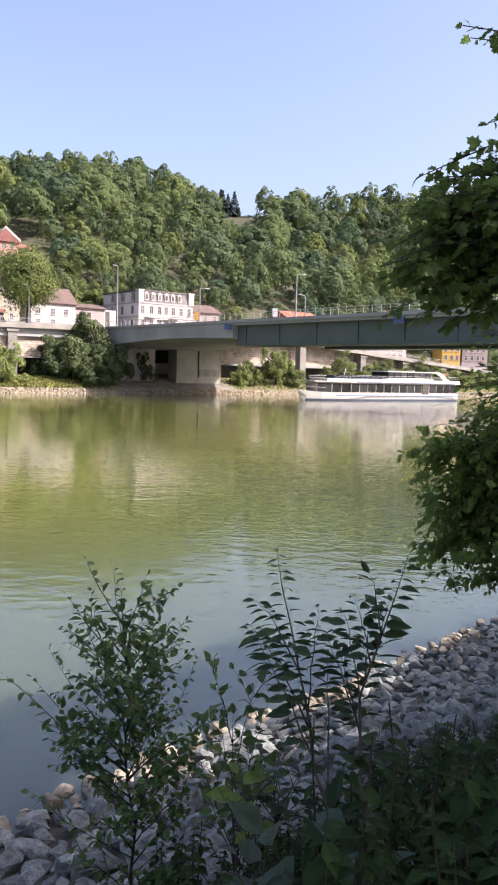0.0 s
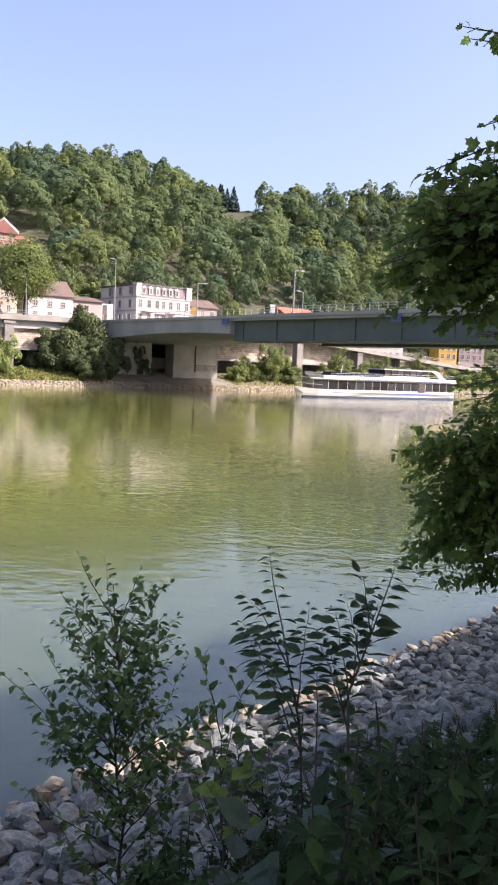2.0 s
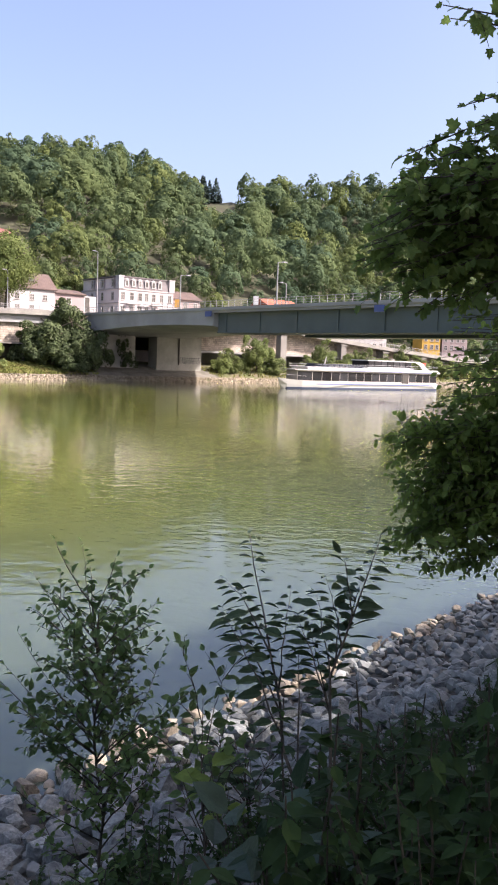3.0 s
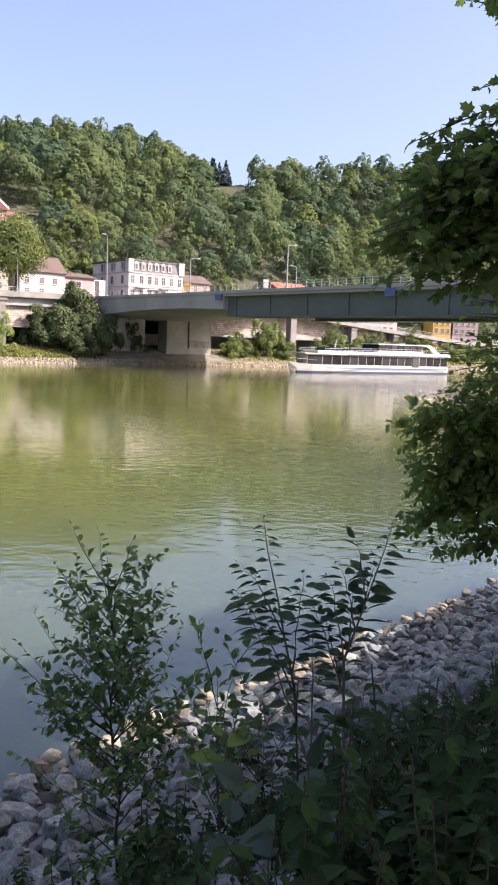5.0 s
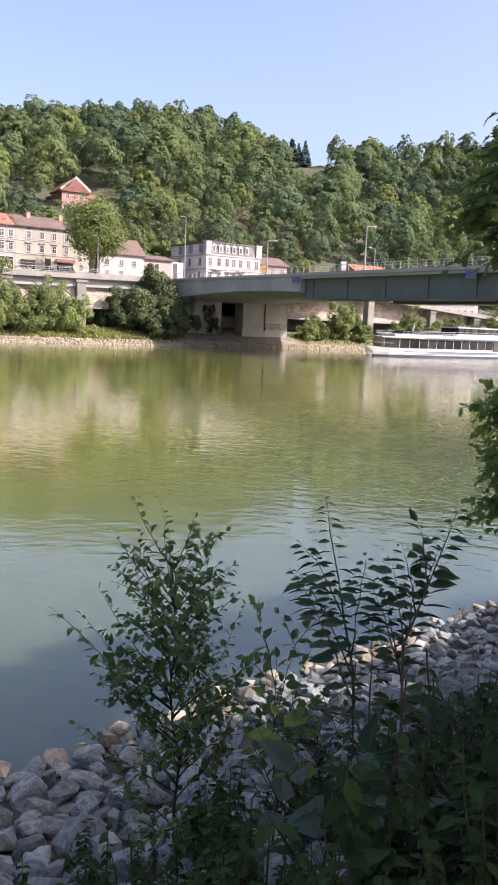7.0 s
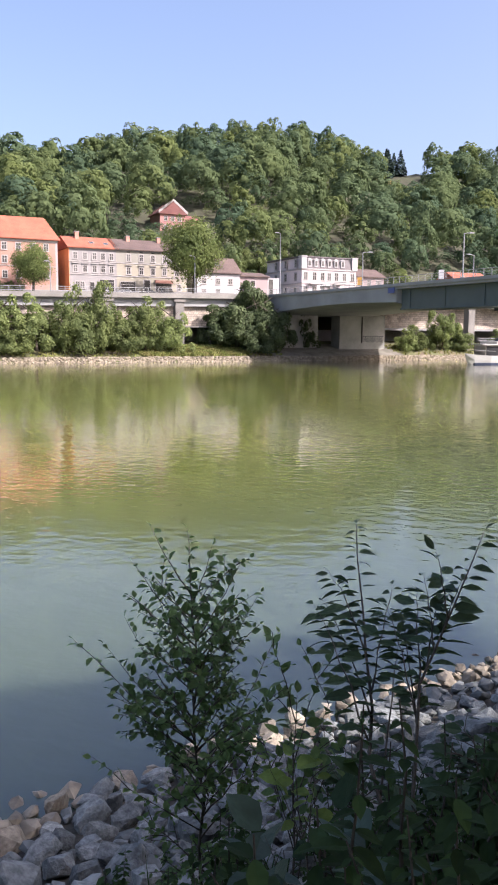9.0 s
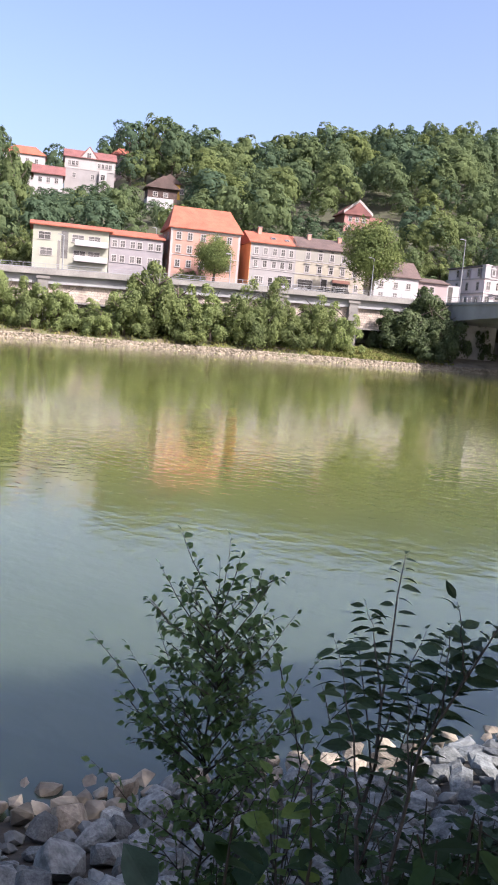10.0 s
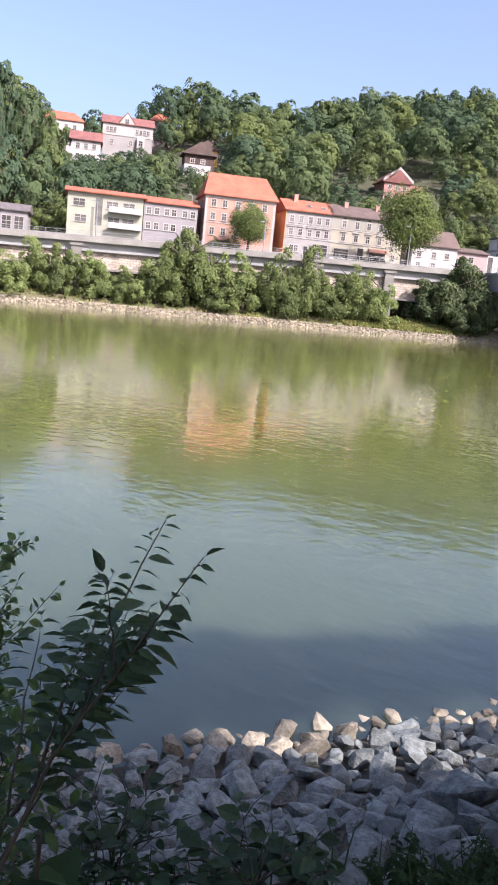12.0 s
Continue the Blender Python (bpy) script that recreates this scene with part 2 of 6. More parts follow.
# ---- mesh helpers ----
class Shape:
    """Gathers boxes, prisms, tubes and leaves into one mesh."""

    def __init__(self):
        self.v, self.f = [], []

    def add(self, verts, faces):
        k = len(self.v)
        self.v.extend(tuple(p) for p in verts)
        self.f.extend(tuple(i + k for i in q) for q in faces)
        return self

    def box(self, x0, y0, z0, x1, y1, z1):
        p = [(x, y, z) for z in (z0, z1) for x, y in ((x0, y0), (x1, y0), (x1, y1), (x0, y1))]
        return self.add(p, [(3, 2, 1, 0), (4, 5, 6, 7), (0, 1, 5, 4), (1, 2, 6, 5), (2, 3, 7, 6), (3, 0, 4, 7)])

    def prism(self, outline, y0, y1):
        """An outline in x, z drawn out along y."""
        n = len(outline)
        p = [(x, y0, z) for x, z in outline] + [(x, y1, z) for x, z in outline]
        return self.add(p, [tuple(range(n)), tuple(range(2 * n - 1, n - 1, -1))] + [(i, i + n, (i + 1) % n + n, (i + 1) % n) for i in range(n)])

    def tube(self, points, radii, n=6, cap=True):
        rings = []
        for i, p in enumerate(points):
            p = Vector(p)
            d = (Vector(points[min(i + 1, len(points) - 1)]) - Vector(points[max(i - 1, 0)])).normalized()
            a = d.orthogonal().normalized()
            b = d.cross(a)
            rings.append([p + radii[i] * (math.cos(6.2832 * k / n) * a + math.sin(6.2832 * k / n) * b) for k in range(n)])
        faces = [(r * n + k, r * n + (k + 1) % n, (r + 1) * n + (k + 1) % n, (r + 1) * n + k) for r in range(len(points) - 1) for k in range(n)]
        if cap:
            faces += [tuple(range(n - 1, -1, -1)), tuple(range((len(points) - 1) * n, len(points) * n))]
        return self.add([q for r in rings for q in r], faces)

    def leaf(self, base, along, up, length, width, fold=0.25, droop=0.15, lobes=0):
        """One leaf, folded at its midrib: ovate, or lobed like a maple's."""
        along = Vector(along).normalized()
        side = along.cross(Vector(up))
        side = side.normalized() if side.length > 1e-4 else along.orthogonal().normalized()
        nrm = side.cross(along).normalized()
        base = Vector(base)
        if lobes:
            outline = ((0.0, 0.0), (0.02, 0.22), (-0.06, 0.42), (0.20, 0.40), (0.44, 0.62), (0.46, 0.30), (0.74, 0.34), (0.78, 0.14), (1.0, 0.0))
        else:
            outline = ((0.0, 0.0), (0.14, 0.27), (0.40, 0.48), (0.68, 0.36), (0.88, 0.14), (1.0, 0.0))
        rib = [base + along * length * a - nrm * droop * length * a * a for a, _ in outline]
        k = len(outline)
        verts = list(rib)
        for sgn in (1, -1):
            verts += [rib[i] + side * sgn * width * outline[i][1] + nrm * fold * width * outline[i][1] for i in range(1, k - 1)]
        faces = []
        for j, sgn in ((k, 1), (2 * k - 2, -1)):
            ids = [0] + list(range(j, j + k - 2)) + [k - 1]
            for i in range(k - 1):
                a, b, c, d = i, i + 1, ids[i + 1], ids[i]
                q = [a, b, c, d]
                q = [q[m] for m in range(4) if q[m] not in q[:m]]
                if len(q) > 2:
                    faces.append(tuple(q) if sgn > 0 else tuple(reversed(q)))
        return self.add(verts, faces)

    def mesh(self, name, material, smooth=False):
        me = bpy.data.meshes.new(name)
        me.from_pydata(self.v, [], self.f)
        me.materials.append(material)
        if smooth:
            me.polygons.foreach_set("use_smooth", [True] * len(me.polygons))
        me.update()
        return me


def part(name, shape, material, parent=None, label="", at=None, smooth=False):
    """One mesh object, from a Shape or a shared mesh, under a thing or part."""
    me = shape.mesh(name, material, smooth) if isinstance(shape, Shape) else shape
    ob = new(name, me)
    ob.parent = parent
    if at is not None:
        ob.matrix_basis = at
    if label:
        ob["label"] = label
    return ob


def empty(name, m, label, category, group="", kind=""):
    ob = new(name)
    ob.empty_display_size = 0.3
    ob.matrix_basis = m
    return tagged(ob, label, category, group, kind)


def array_mesh(name, verts, quads, material):
    me = bpy.data.meshes.new(name)
    nv, nq = len(verts), len(quads)
    me.vertices.add(nv)
    me.vertices.foreach_set("co", np.ascontiguousarray(verts, dtype=np.float32).ravel())
    me.loops.add(4 * nq)
    me.loops.foreach_set("vertex_index", np.ascontiguousarray(quads, dtype=np.int32).ravel())
    me.polygons.add(nq)
    me.polygons.foreach_set("loop_start", np.arange(0, 4 * nq, 4, dtype=np.int32))
    me.materials.append(material)
    me.update(calc_edges=True)
    return me


RNG = np.random.default_rng(7)


def unit(a):
    return a / np.maximum(np.linalg.norm(a, axis=-1, keepdims=True), 1e-9)


def cards(pos, nrm, size, stretch=1.25, rng=RNG):
    """Small diamond leaves round points: verts (n, 4, 3)."""
    n = len(pos)
    a = unit(np.cross(nrm, unit(rng.normal(size=(n, 3)))))
    b = np.cross(nrm, a)
    s = np.asarray(size).reshape(-1, 1) * np.ones((n, 1))
    bend = nrm * s * 0.12
    return np.stack([pos - a * s * stretch - bend, pos - b * s * 0.75, pos + a * s * stretch - bend, pos + b * s * 0.75], axis=1)


def crown_cards(height, radius, low, clumps, per, leaf, rng, cone=0.0):
    """Leaves of a crown: uneven clumps on an egg-shaped body, from low to height."""
    out = []
    mid, half = (height + low) / 2, (height - low) / 2
    for k in range(clumps):
        d = unit(rng.normal(size=3))
        d[2] = d[2] * 0.9 + 0.1
        rr = rng.uniform(0.45, 0.85)
        c = np.array([d[0] * radius * rr, d[1] * radius * rr, mid + d[2] * half * rr])
        shrink = 1.0 - cone * max(0.0, (c[2] - low) / (height - low))
        c[:2] *= shrink
        r = radius * rng.uniform(0.24, 0.44) * (0.55 + 0.45 * shrink)
        dirs = unit(rng.normal(size=(per, 3)) + np.array([0, 0, 0.35]))
        lump = 1 + 0.22 * np.sin(dirs[:, :1] * 5 + k) * np.cos(dirs[:, 1:2] * 4 - k)
        p = c + dirs * r * lump * rng.uniform(0.82, 1.08, size=(per, 1))
        out_dir = unit((p - np.array([0, 0, mid])) / np.array([radius, radius, half]))
        n = unit(0.6 * dirs + 0.6 * out_dir + 0.38 * rng.normal(size=(per, 3)))
        out.append(cards(p, n, leaf * rng.uniform(0.6, 1.3, size=per), 1.2, rng))
    return np.concatenate(out)


def cards_mesh(name, c, material):
    return array_mesh(name, c.reshape(-1, 3), np.arange(len(c) * 4).reshape(-1, 4), material)


# ---- plan: u runs along the far bank, v inland from its waterline ----
BANK = math.degrees(math.atan2(0.6, 0.8))
FAR = pose(-8, 172, 0, 0, 0, BANK)
NEAR0, NEAR_IN, NEAR_ALONG = np.array((0.7, 12.4)), np.array((0.722, -0.692)), np.array((0.692, 0.722))


def far(u, v, z, turn=0.0):
    return FAR @ pose(u, v, z, 0, 0, turn)


def xy_of(u, v):
    return -8 + 0.8 * u - 0.6 * v, 172 + 0.6 * u + 0.8 * v


CREST_U = (-400, -126, -110, -99, -82, -70, -53, -44, -17, 6, 37, 74, 107, 126, 137, 154, 170, 191, 228, 400)
CREST_V = (190, 190, 190, 190, 190, 190, 190, 190, 190, 190, 190, 190, 194, 198, 200, 188, 177, 163, 140, 130)
CREST_Z = (60, 60, 58, 50, 52, 64, 66, 62, 68, 76, 79.5, 85.5, 83, 80.5, 81, 82, 81, 85.5, 84, 84)


def edge_z(u):
    """Height of the riverside road's edge along u."""
    return np.interp(u, (-200, -109, -90, -62, -38, -17, 35, 48, 69, 103, 200), (10.6, 11.6, 12.0, 12.5, 12.8, 13.1, 12.8, 11.6, 9.9, 7.5, 6.0))


def ground_height(x, y):
    x, y = np.asarray(x, dtype=float), np.asarray(y, dtype=float)
    u, v = (x + 8) * 0.8 + (y - 172) * 0.6, -(x + 8) * 0.6 + (y - 172) * 0.8
    low = np.interp(v, (-30, -6, 0, 1.2, 4, 9, 16, 27.5, 27.8), (-3, -1.6, -0.05, 0.75, 1.5, 2.7, 3.7, 3.8, 3.8))
    terrace = edge_z(u) - 0.15
    zc, vc = np.interp(u, CREST_U, CREST_Z), np.interp(u, CREST_U, CREST_V)
    k = np.clip((v - 47) / (vc - 47), 0, 1)
    hill = terrace + (zc - terrace) * np.power(k, 0.85) - np.clip(v - vc, 0, 400) * 0.03
    z = np.where(v > 27.7, hill, low)
    s = (x - NEAR0[0]) * NEAR_IN[0] + (y - NEAR0[1]) * NEAR_IN[1]
    near = np.interp(s, (-30, -6, -0.32, 2, 6.6, 7.2, 30), (-3, -2.2, -0.12, 0.55, 3.2, 3.5, 3.6))
    return np.maximum(z, near)


def gz(x, y):
    return float(ground_height(x, y))


def build_ground():
    us = np.unique(np.concatenate([np.array([-4000, -2000, -1000, -600, -400, -300, -250]), np.arange(-220, -112, 6), np.arange(-112, -72, 0.8), np.arange(-72, 260, 5), np.array([280, 320, 400, 600, 1000, 2000, 4000])]))
    vs = np.unique(np.concatenate([np.array([-4000, -2000, -1000, -500, -300, -220, -180]), np.arange(-160, -146, 2), np.arange(-146, -126, 0.7), np.arange(-126, -6, 6), np.array([-6, 0, 1.2, 4, 9, 16, 27.5, 27.75]), np.arange(30, 215, 5), np.array([230, 260, 300, 400, 600, 1000, 2000, 4000])]))
    uu, vv = np.meshgrid(us, vs)
    xx, yy = xy_of(uu, vv)
    zz = ground_height(xx, yy)
    nu, nv = len(us), len(vs)
    i = np.arange(nu * nv).reshape(nv, nu)
    q = np.stack([i[:-1, :-1], i[:-1, 1:], i[1:, 1:], i[1:, :-1]], axis=-1).reshape(-1, 4)
    me = array_mesh("ground", np.stack([xx, yy, zz], axis=-1).reshape(-1, 3), q, SOIL)
    me.materials.append(SHADE_SOIL)
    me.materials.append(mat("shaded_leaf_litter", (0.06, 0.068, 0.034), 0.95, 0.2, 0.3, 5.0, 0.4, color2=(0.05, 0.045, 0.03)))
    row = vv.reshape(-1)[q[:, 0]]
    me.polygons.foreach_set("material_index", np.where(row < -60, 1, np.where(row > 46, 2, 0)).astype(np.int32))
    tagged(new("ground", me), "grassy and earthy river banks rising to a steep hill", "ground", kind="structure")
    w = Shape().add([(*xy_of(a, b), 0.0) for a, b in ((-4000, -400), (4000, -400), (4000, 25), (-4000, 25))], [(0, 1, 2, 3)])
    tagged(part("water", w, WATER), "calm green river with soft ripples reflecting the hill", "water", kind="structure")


build_ground()


# ---- houses of the far bank ----
FRAMES = {}


def ring(x0, z0, x1, z1, e, y0, y1):
    """A flat frame round an opening, as one connected mesh."""
    o = [(x0 - e, z0 - e), (x1 + e, z0 - e), (x1 + e, z1 + e), (x0 - e, z1 + e), (x0, z0), (x1, z0), (x1, z1), (x0, z1)]
    v = [(x, y, z) for y in (y0, y1) for x, z in o]
    f = []
    for k in range(4):
        j = (k + 1) % 4
        f += [(k, j, j + 4, k + 4), (k + 8, k + 12, j + 12, j + 8), (k, k + 8, j + 8, j), (k + 4, j + 4, j + 12, k + 12)]
    return Shape().add(v, f)


def window(parent, x, y, z, w, h, face, trim=WHITE_TRIM, surround=0.16):
    """Window under a house: surround, sill, glazing bars and a recessed pane. face: 0 river side, -90 the side that looks along the bank."""
    key = (round(w, 2), round(h, 2), surround)
    if key not in FRAMES:
        t, m = 0.035, h * 0.62
        cross = [(-t, 0), (t, 0), (t, m - t), (w / 2, m - t), (w / 2, m + t), (t, m + t), (t, h), (-t, h), (-t, m + t), (-w / 2, m + t), (-w / 2, m - t), (-t, m - t)]
        FRAMES[key] = (ring(-w / 2, 0, w / 2, h, surround, -0.07, 0.03).mesh("window", trim), Shape().box(-w / 2, -0.02, 0, w / 2, 0.02, h).mesh("pane", PANE),
                       Shape().prism(cross, -0.05, -0.022).mesh("glazing_bar", trim), Shape().box(-w / 2 - surround - 0.05, -0.17, -surround - 0.02, w / 2 + surround + 0.05, -0.072, -surround + 0.06).mesh("sill", trim))
    meshes = FRAMES[key]
    f = part("window", meshes[0], None, parent, at=pose(x, y, z, 0, 0, face))
    for nm, me in zip(("pane", "glazing_bar", "sill"), meshes[1:]):
        part(nm, me, None, f)
    return f


def gable_roof(w, d, rise, over=0.5, hip=0.0, thick=0.22, across=False):
    """Roof over a w by d plan, ridge along x (across: along y), hipped by hip metres at the ends."""
    x0, x1, y0, y1 = -over, w + over, -over, d + over
    s = Shape()
    if across:
        r = [((x0 + x1) / 2, y0 + hip, rise), ((x0 + x1) / 2, y1 - hip, rise)]
        faces = [(0, 1, 4), (1, 2, 5, 4), (2, 3, 5), (3, 0, 4, 5)]
    else:
        r = [(x0 + hip, (y0 + y1) / 2, rise), (x1 - hip, (y0 + y1) / 2, rise)]
        faces = [(0, 1, 5, 4), (1, 2, 5), (2, 3, 4, 5), (3, 0, 4)]
    base = [(x0, y0, 0), (x1, y0, 0), (x1, y1, 0), (x0, y1, 0)]
    lowered = [(a, b, c - thick) for a, b, c in base]
    s.add(base + r + lowered, faces + [(9, 8, 7, 6), (0, 6, 7, 1), (1, 7, 8, 2), (2, 8, 9, 3), (3, 9, 6, 0)])
    return s


def house(name, label, u0, u1, v, depth, z0, ze, rise, walls, roof, rows=(), hip=0.0, over=0.45, win=(1.0, 1.5), across=False, side_cols=0, bands=(), chimneys=(), corner=0.0, turn=0.0, surround=0.16):
    """A house with its river front on line v. rows: (sill height, list of x)."""
    h = empty(name, far(u0, v, z0, turn), label, "house", "houses on the far bank")
    w, top = u1 - u0, ze - z0
    s = Shape().box(0, 0, -1.0, w, depth, top)
    if across:
        s.prism([(0, top), (w, top), (w / 2, top + rise * 0.93)], 0, depth)
    elif hip < 0.1:
        s.add([(0, 0, top), (0, depth, top), (0, depth / 2, top + rise * 0.93), (w, 0, top), (w, depth, top), (w, depth / 2, top + rise * 0.93)], [(0, 2, 1), (3, 4, 5), (0, 3, 5, 2), (1, 2, 5, 4)])
    part("wall", s, walls, h)
    part("roof", gable_roof(w, depth, rise, over, hip, across=across), roof, h, at=pose(0, 0, top + 0.05))
    for z, xs in rows:
        for x in xs:
            window(h, x, 0, z, win[0], win[1], 0, surround=surround)
        for k in range(side_cols):
            window(h, 0, depth * (k + 0.7) / (side_cols + 0.4), z, win[0], win[1], -90, surround=surround)
    for z, thick in bands:
        part("cornice", Shape().box(-0.1, -0.1, z, w + 0.1, -0.002, z + thick), WHITE_TRIM, h)
    if corner:
        for x in (0.0, w - corner):
            part("corner_pilaster", Shape().box(x, -0.05, 0, x + corner, -0.002, top), WHITE_TRIM, h)
    for cx, cy, ch in chimneys:
        c = part("chimney", Shape().box(cx - 0.4, cy - 0.4, top + rise * 0.3, cx + 0.4, cy + 0.4, top + ch), stucco("chimney_render", (0.45, 0.25, 0.19)), h)
        part("chimney_cap", Shape().box(cx - 0.5, cy - 0.5, top + ch, cx + 0.5, cy + 0.5, top + ch + 0.12), CONCRETE, c)
    return h


V0 = 28.0
APRICOT = stucco("apricot_stucco", (0.41, 0.235, 0.18))
GREYWHITE = stucco("grey_white_stucco", (0.29, 0.272, 0.262))
CREAM = stucco("cream_yellow_stucco", (0.35, 0.315, 0.245))
LILAC = stucco("lilac_grey_stucco", (0.25, 0.23, 0.235))
LIME = stucco("pale_lime_stucco", (0.335, 0.335, 0.265))
PINKWHITE = stucco("pinkish_white_stucco", (0.66, 0.575, 0.56))
WHITE_WALL = stucco("white_stucco", (0.42, 0.40, 0.39))
PINK = stucco("pale_pink_stucco", (0.32, 0.25, 0.242))
RUSTRED = stucco("rust_red_boards", (0.40, 0.20, 0.18))
BROWN_WOOD = mat("dark_brown_boards", (0.09, 0.055, 0.045), 0.85, 0.2, 1.0, 10.0, 0.3)
GOLD = stucco("golden_yellow_stucco", (0.56, 0.34, 0.07))

house("apricot_house", "apricot stucco house with tall orange hipped roof", -71.5, -57.0, V0, 13, 13, 23.75, 5.0, APRICOT, TILE_ORANGE,
      [(z, [1.7, 4.0, 6.7, 9.6, 12.2]) for z in (3.0, 5.9, 8.5)], hip=1.7, over=0.5, win=(0.85, 1.3), side_cols=2, bands=((10.1, 0.45), (5.3, 0.15)), corner=0.45)
house("grey_white_terrace", "grey-white terraced house with orange tiled roof", -54.6, -44.7, V0, 12, 13, 22.6, 2.7, GREYWHITE, TILE_ORANGE,
      [(z, [1.2, 3.2, 5.2, 7.0, 8.8]) for z in (4.7, 7.3)] + [(1.4, [1.6, 2.6])], win=(0.75, 1.25), bands=((4.1, 0.2), (6.7, 0.18), (9.2, 0.3)), chimneys=((2.8, 5, 3.6),), surround=0.2)
part("side_wall", Shape().box(-0.12, 0.02, -1, -0.004, 11.98, 9.58), stucco("orange_stucco", (0.80, 0.37, 0.17)), bpy.data.objects["grey_white_terrace"], "bare orange stucco side wall")
house("cream_terrace", "cream yellow terraced house with brown tiled roof", -44.7, -29.0, V0, 12, 13, 22.6, 2.7, CREAM, TILE_BROWN,
      [(4.6, [2.6, 5.4, 8.0, 10.6, 13.4])] + [(7.3, [2.6, 5.4, 8.0, 10.6, 13.4])] + [(1.4, [13.9])], win=(0.75, 1.3), bands=((4.0, 0.2), (6.7, 0.2), (9.2, 0.3)), chimneys=((4.0, 5, 3.3), (11.0, 5, 3.3)), surround=0.2)
SHOP_GLASS = mat("dim_shop_glass", (0.05, 0.047, 0.045), 0.2, 0.2, 0.5, 2.0, 0.0)


def front_details(h, top, openings=(), hoods=(), vents=(), skylights=(), ridge=2.7, depth=12.0):
    """Shop fronts and doors, window hoods, attic vents and skylights of a terraced house."""
    for x0, x1, z0, z1 in openings:
        f = part("shop_front" if x1 - x0 > 1.5 else "door", ring(x0, z0, x1, z1, 0.14, -0.08, -0.003), WHITE_TRIM, h)
        part("pane", Shape().box(x0, -0.03, z0, x1, -0.004, z1), SHOP_GLASS, f)
        if x1 - x0 > 1.5:
            part("transom", Shape().box(x0, -0.06, z1 - 0.62, x1, -0.032, z1 - 0.54), WHITE_TRIM, f)
    for x, z in hoods:
        part("window_hood", Shape().box(x - 0.72, -0.3, z, x + 0.72, -0.003, z + 0.14).box(x - 0.62, -0.2, z - 0.1, x + 0.62, -0.003, z), WHITE_TRIM, h)
    for x in vents:
        part("attic_vent", Shape().box(x - 0.34, -0.02, top - 0.62, x + 0.34, -0.003, top - 0.36), SHUTTER, h)
    slope = math.degrees(math.atan2(ridge, depth / 2 + 0.45))
    for x, y in skylights:
        z = top + 0.05 + (y + 0.45) * ridge / (depth / 2 + 0.45)
        k = part("skylight", Shape().box(-0.5, -0.55, -0.02, 0.5, 0.55, 0.14), GALV, h, at=pose(x, y, z, slope))
        part("pane", Shape().box(-0.38, -0.43, 0.142, 0.38, 0.43, 0.16), PANE, k)


front_details(bpy.data.objects["grey_white_terrace"], 9.6, openings=((4.2, 5.1, 0.1, 2.6), (6.2, 9.3, 0.5, 3.2)), hoods=[(x, 6.35) for x in (1.2, 3.2, 5.2, 7.0, 8.8)], skylights=((5.2, 2.4), (8.2, 2.0)))
cream = bpy.data.objects["cream_terrace"]
front_details(cream, 9.6, openings=((0.9, 4.0, 0.1, 2.9), (6.0, 7.3, 0.1, 3.4), (8.6, 12.2, 0.5, 2.7)), hoods=[(x, 6.3) for x in (2.6, 5.4, 8.0, 10.6, 13.4)], vents=(2.6, 5.4, 8.0, 10.6, 13.4))
part("upper_storey", Shape().box(0.1, -0.014, 6.92, 15.6, -0.002, 8.9), stucco("grey_cream_stucco", (0.30, 0.285, 0.245)), cream, "greyish cream upper storey")
part("awning", Shape().prism([(8.4, 2.85), (12.4, 2.85), (12.4, 3.5), (8.4, 3.5)], -0.5, -0.09), stucco("faded_red_brown_canvas", (0.26, 0.13, 0.10)), cream, "faded red-brown shop sign board")
house("lilac_house", "long lilac-grey house with low orange roof", -83.6, -72.9, V0, 11, 13, 20.9, 1.5, LILAC, TILE_ORANGE,
      [(z, [1.0, 2.6, 4.6, 6.0, 8.2, 9.8]) for z in (2.7, 5.6)], win=(0.85, 1.2), over=0.4)
house("lime_house", "pale lime apartment house with flat orange roof", -98.4, -83.8, V0 - 0.6, 11, 13, 21.3, 1.2, LIME, TILE_ORANGE,
      [(2.6, [2.6, 9.0, 11.8]), (5.6, [2.2, 8.6, 11.8])], win=(2.2, 1.3), over=0.7, surround=0.1)
lime = bpy.data.objects["lime_house"]
part("stair_window", Shape().box(5.4, -0.06, 2.2, 6.7, 0.0, 7.4), PANE, lime, "tall dark stairwell glazing")
part("balcony", Shape().box(8.0, -1.3, 1.9, 14.4, -0.002, 2.1).box(8.0, -1.3, 2.1, 14.4, -1.22, 3.0), WHITE_WALL, lime)
part("balcony", Shape().box(8.0, -1.3, 4.9, 14.4, -0.002, 5.1).box(8.0, -1.3, 5.1, 14.4, -1.22, 6.0), WHITE_WALL, lime)

# the corner mansion with its mansard roof
mansion = empty("white_mansion", far(-0.2, V0, 13), "pinkish-white corner mansion with slate mansard and dormers", "house", "houses on the far bank")
MW, MD, MT = 14.9, 18.5, 7.4
part("wall", Shape().box(0, 0, -1, MW, MD, MT).box(0.35, 0.45, MT, MW - 0.35, MD, MT + 2.6), PINKWHITE, mansion)
part("mansard", Shape().add([(0.9, -0.15, MT + 0.1), (MW - 1.6, -0.15, MT + 0.1), (MW - 1.6, 0.44, MT + 2.7), (0.9, 0.44, MT + 2.7), (0.9, 0.44, MT + 0.1), (MW - 1.6, 0.44, MT + 0.1)], [(0, 1, 2, 3), (0, 3, 4), (1, 5, 2), (3, 2, 5, 4), (0, 4, 5, 1)]), SLATE, mansion)
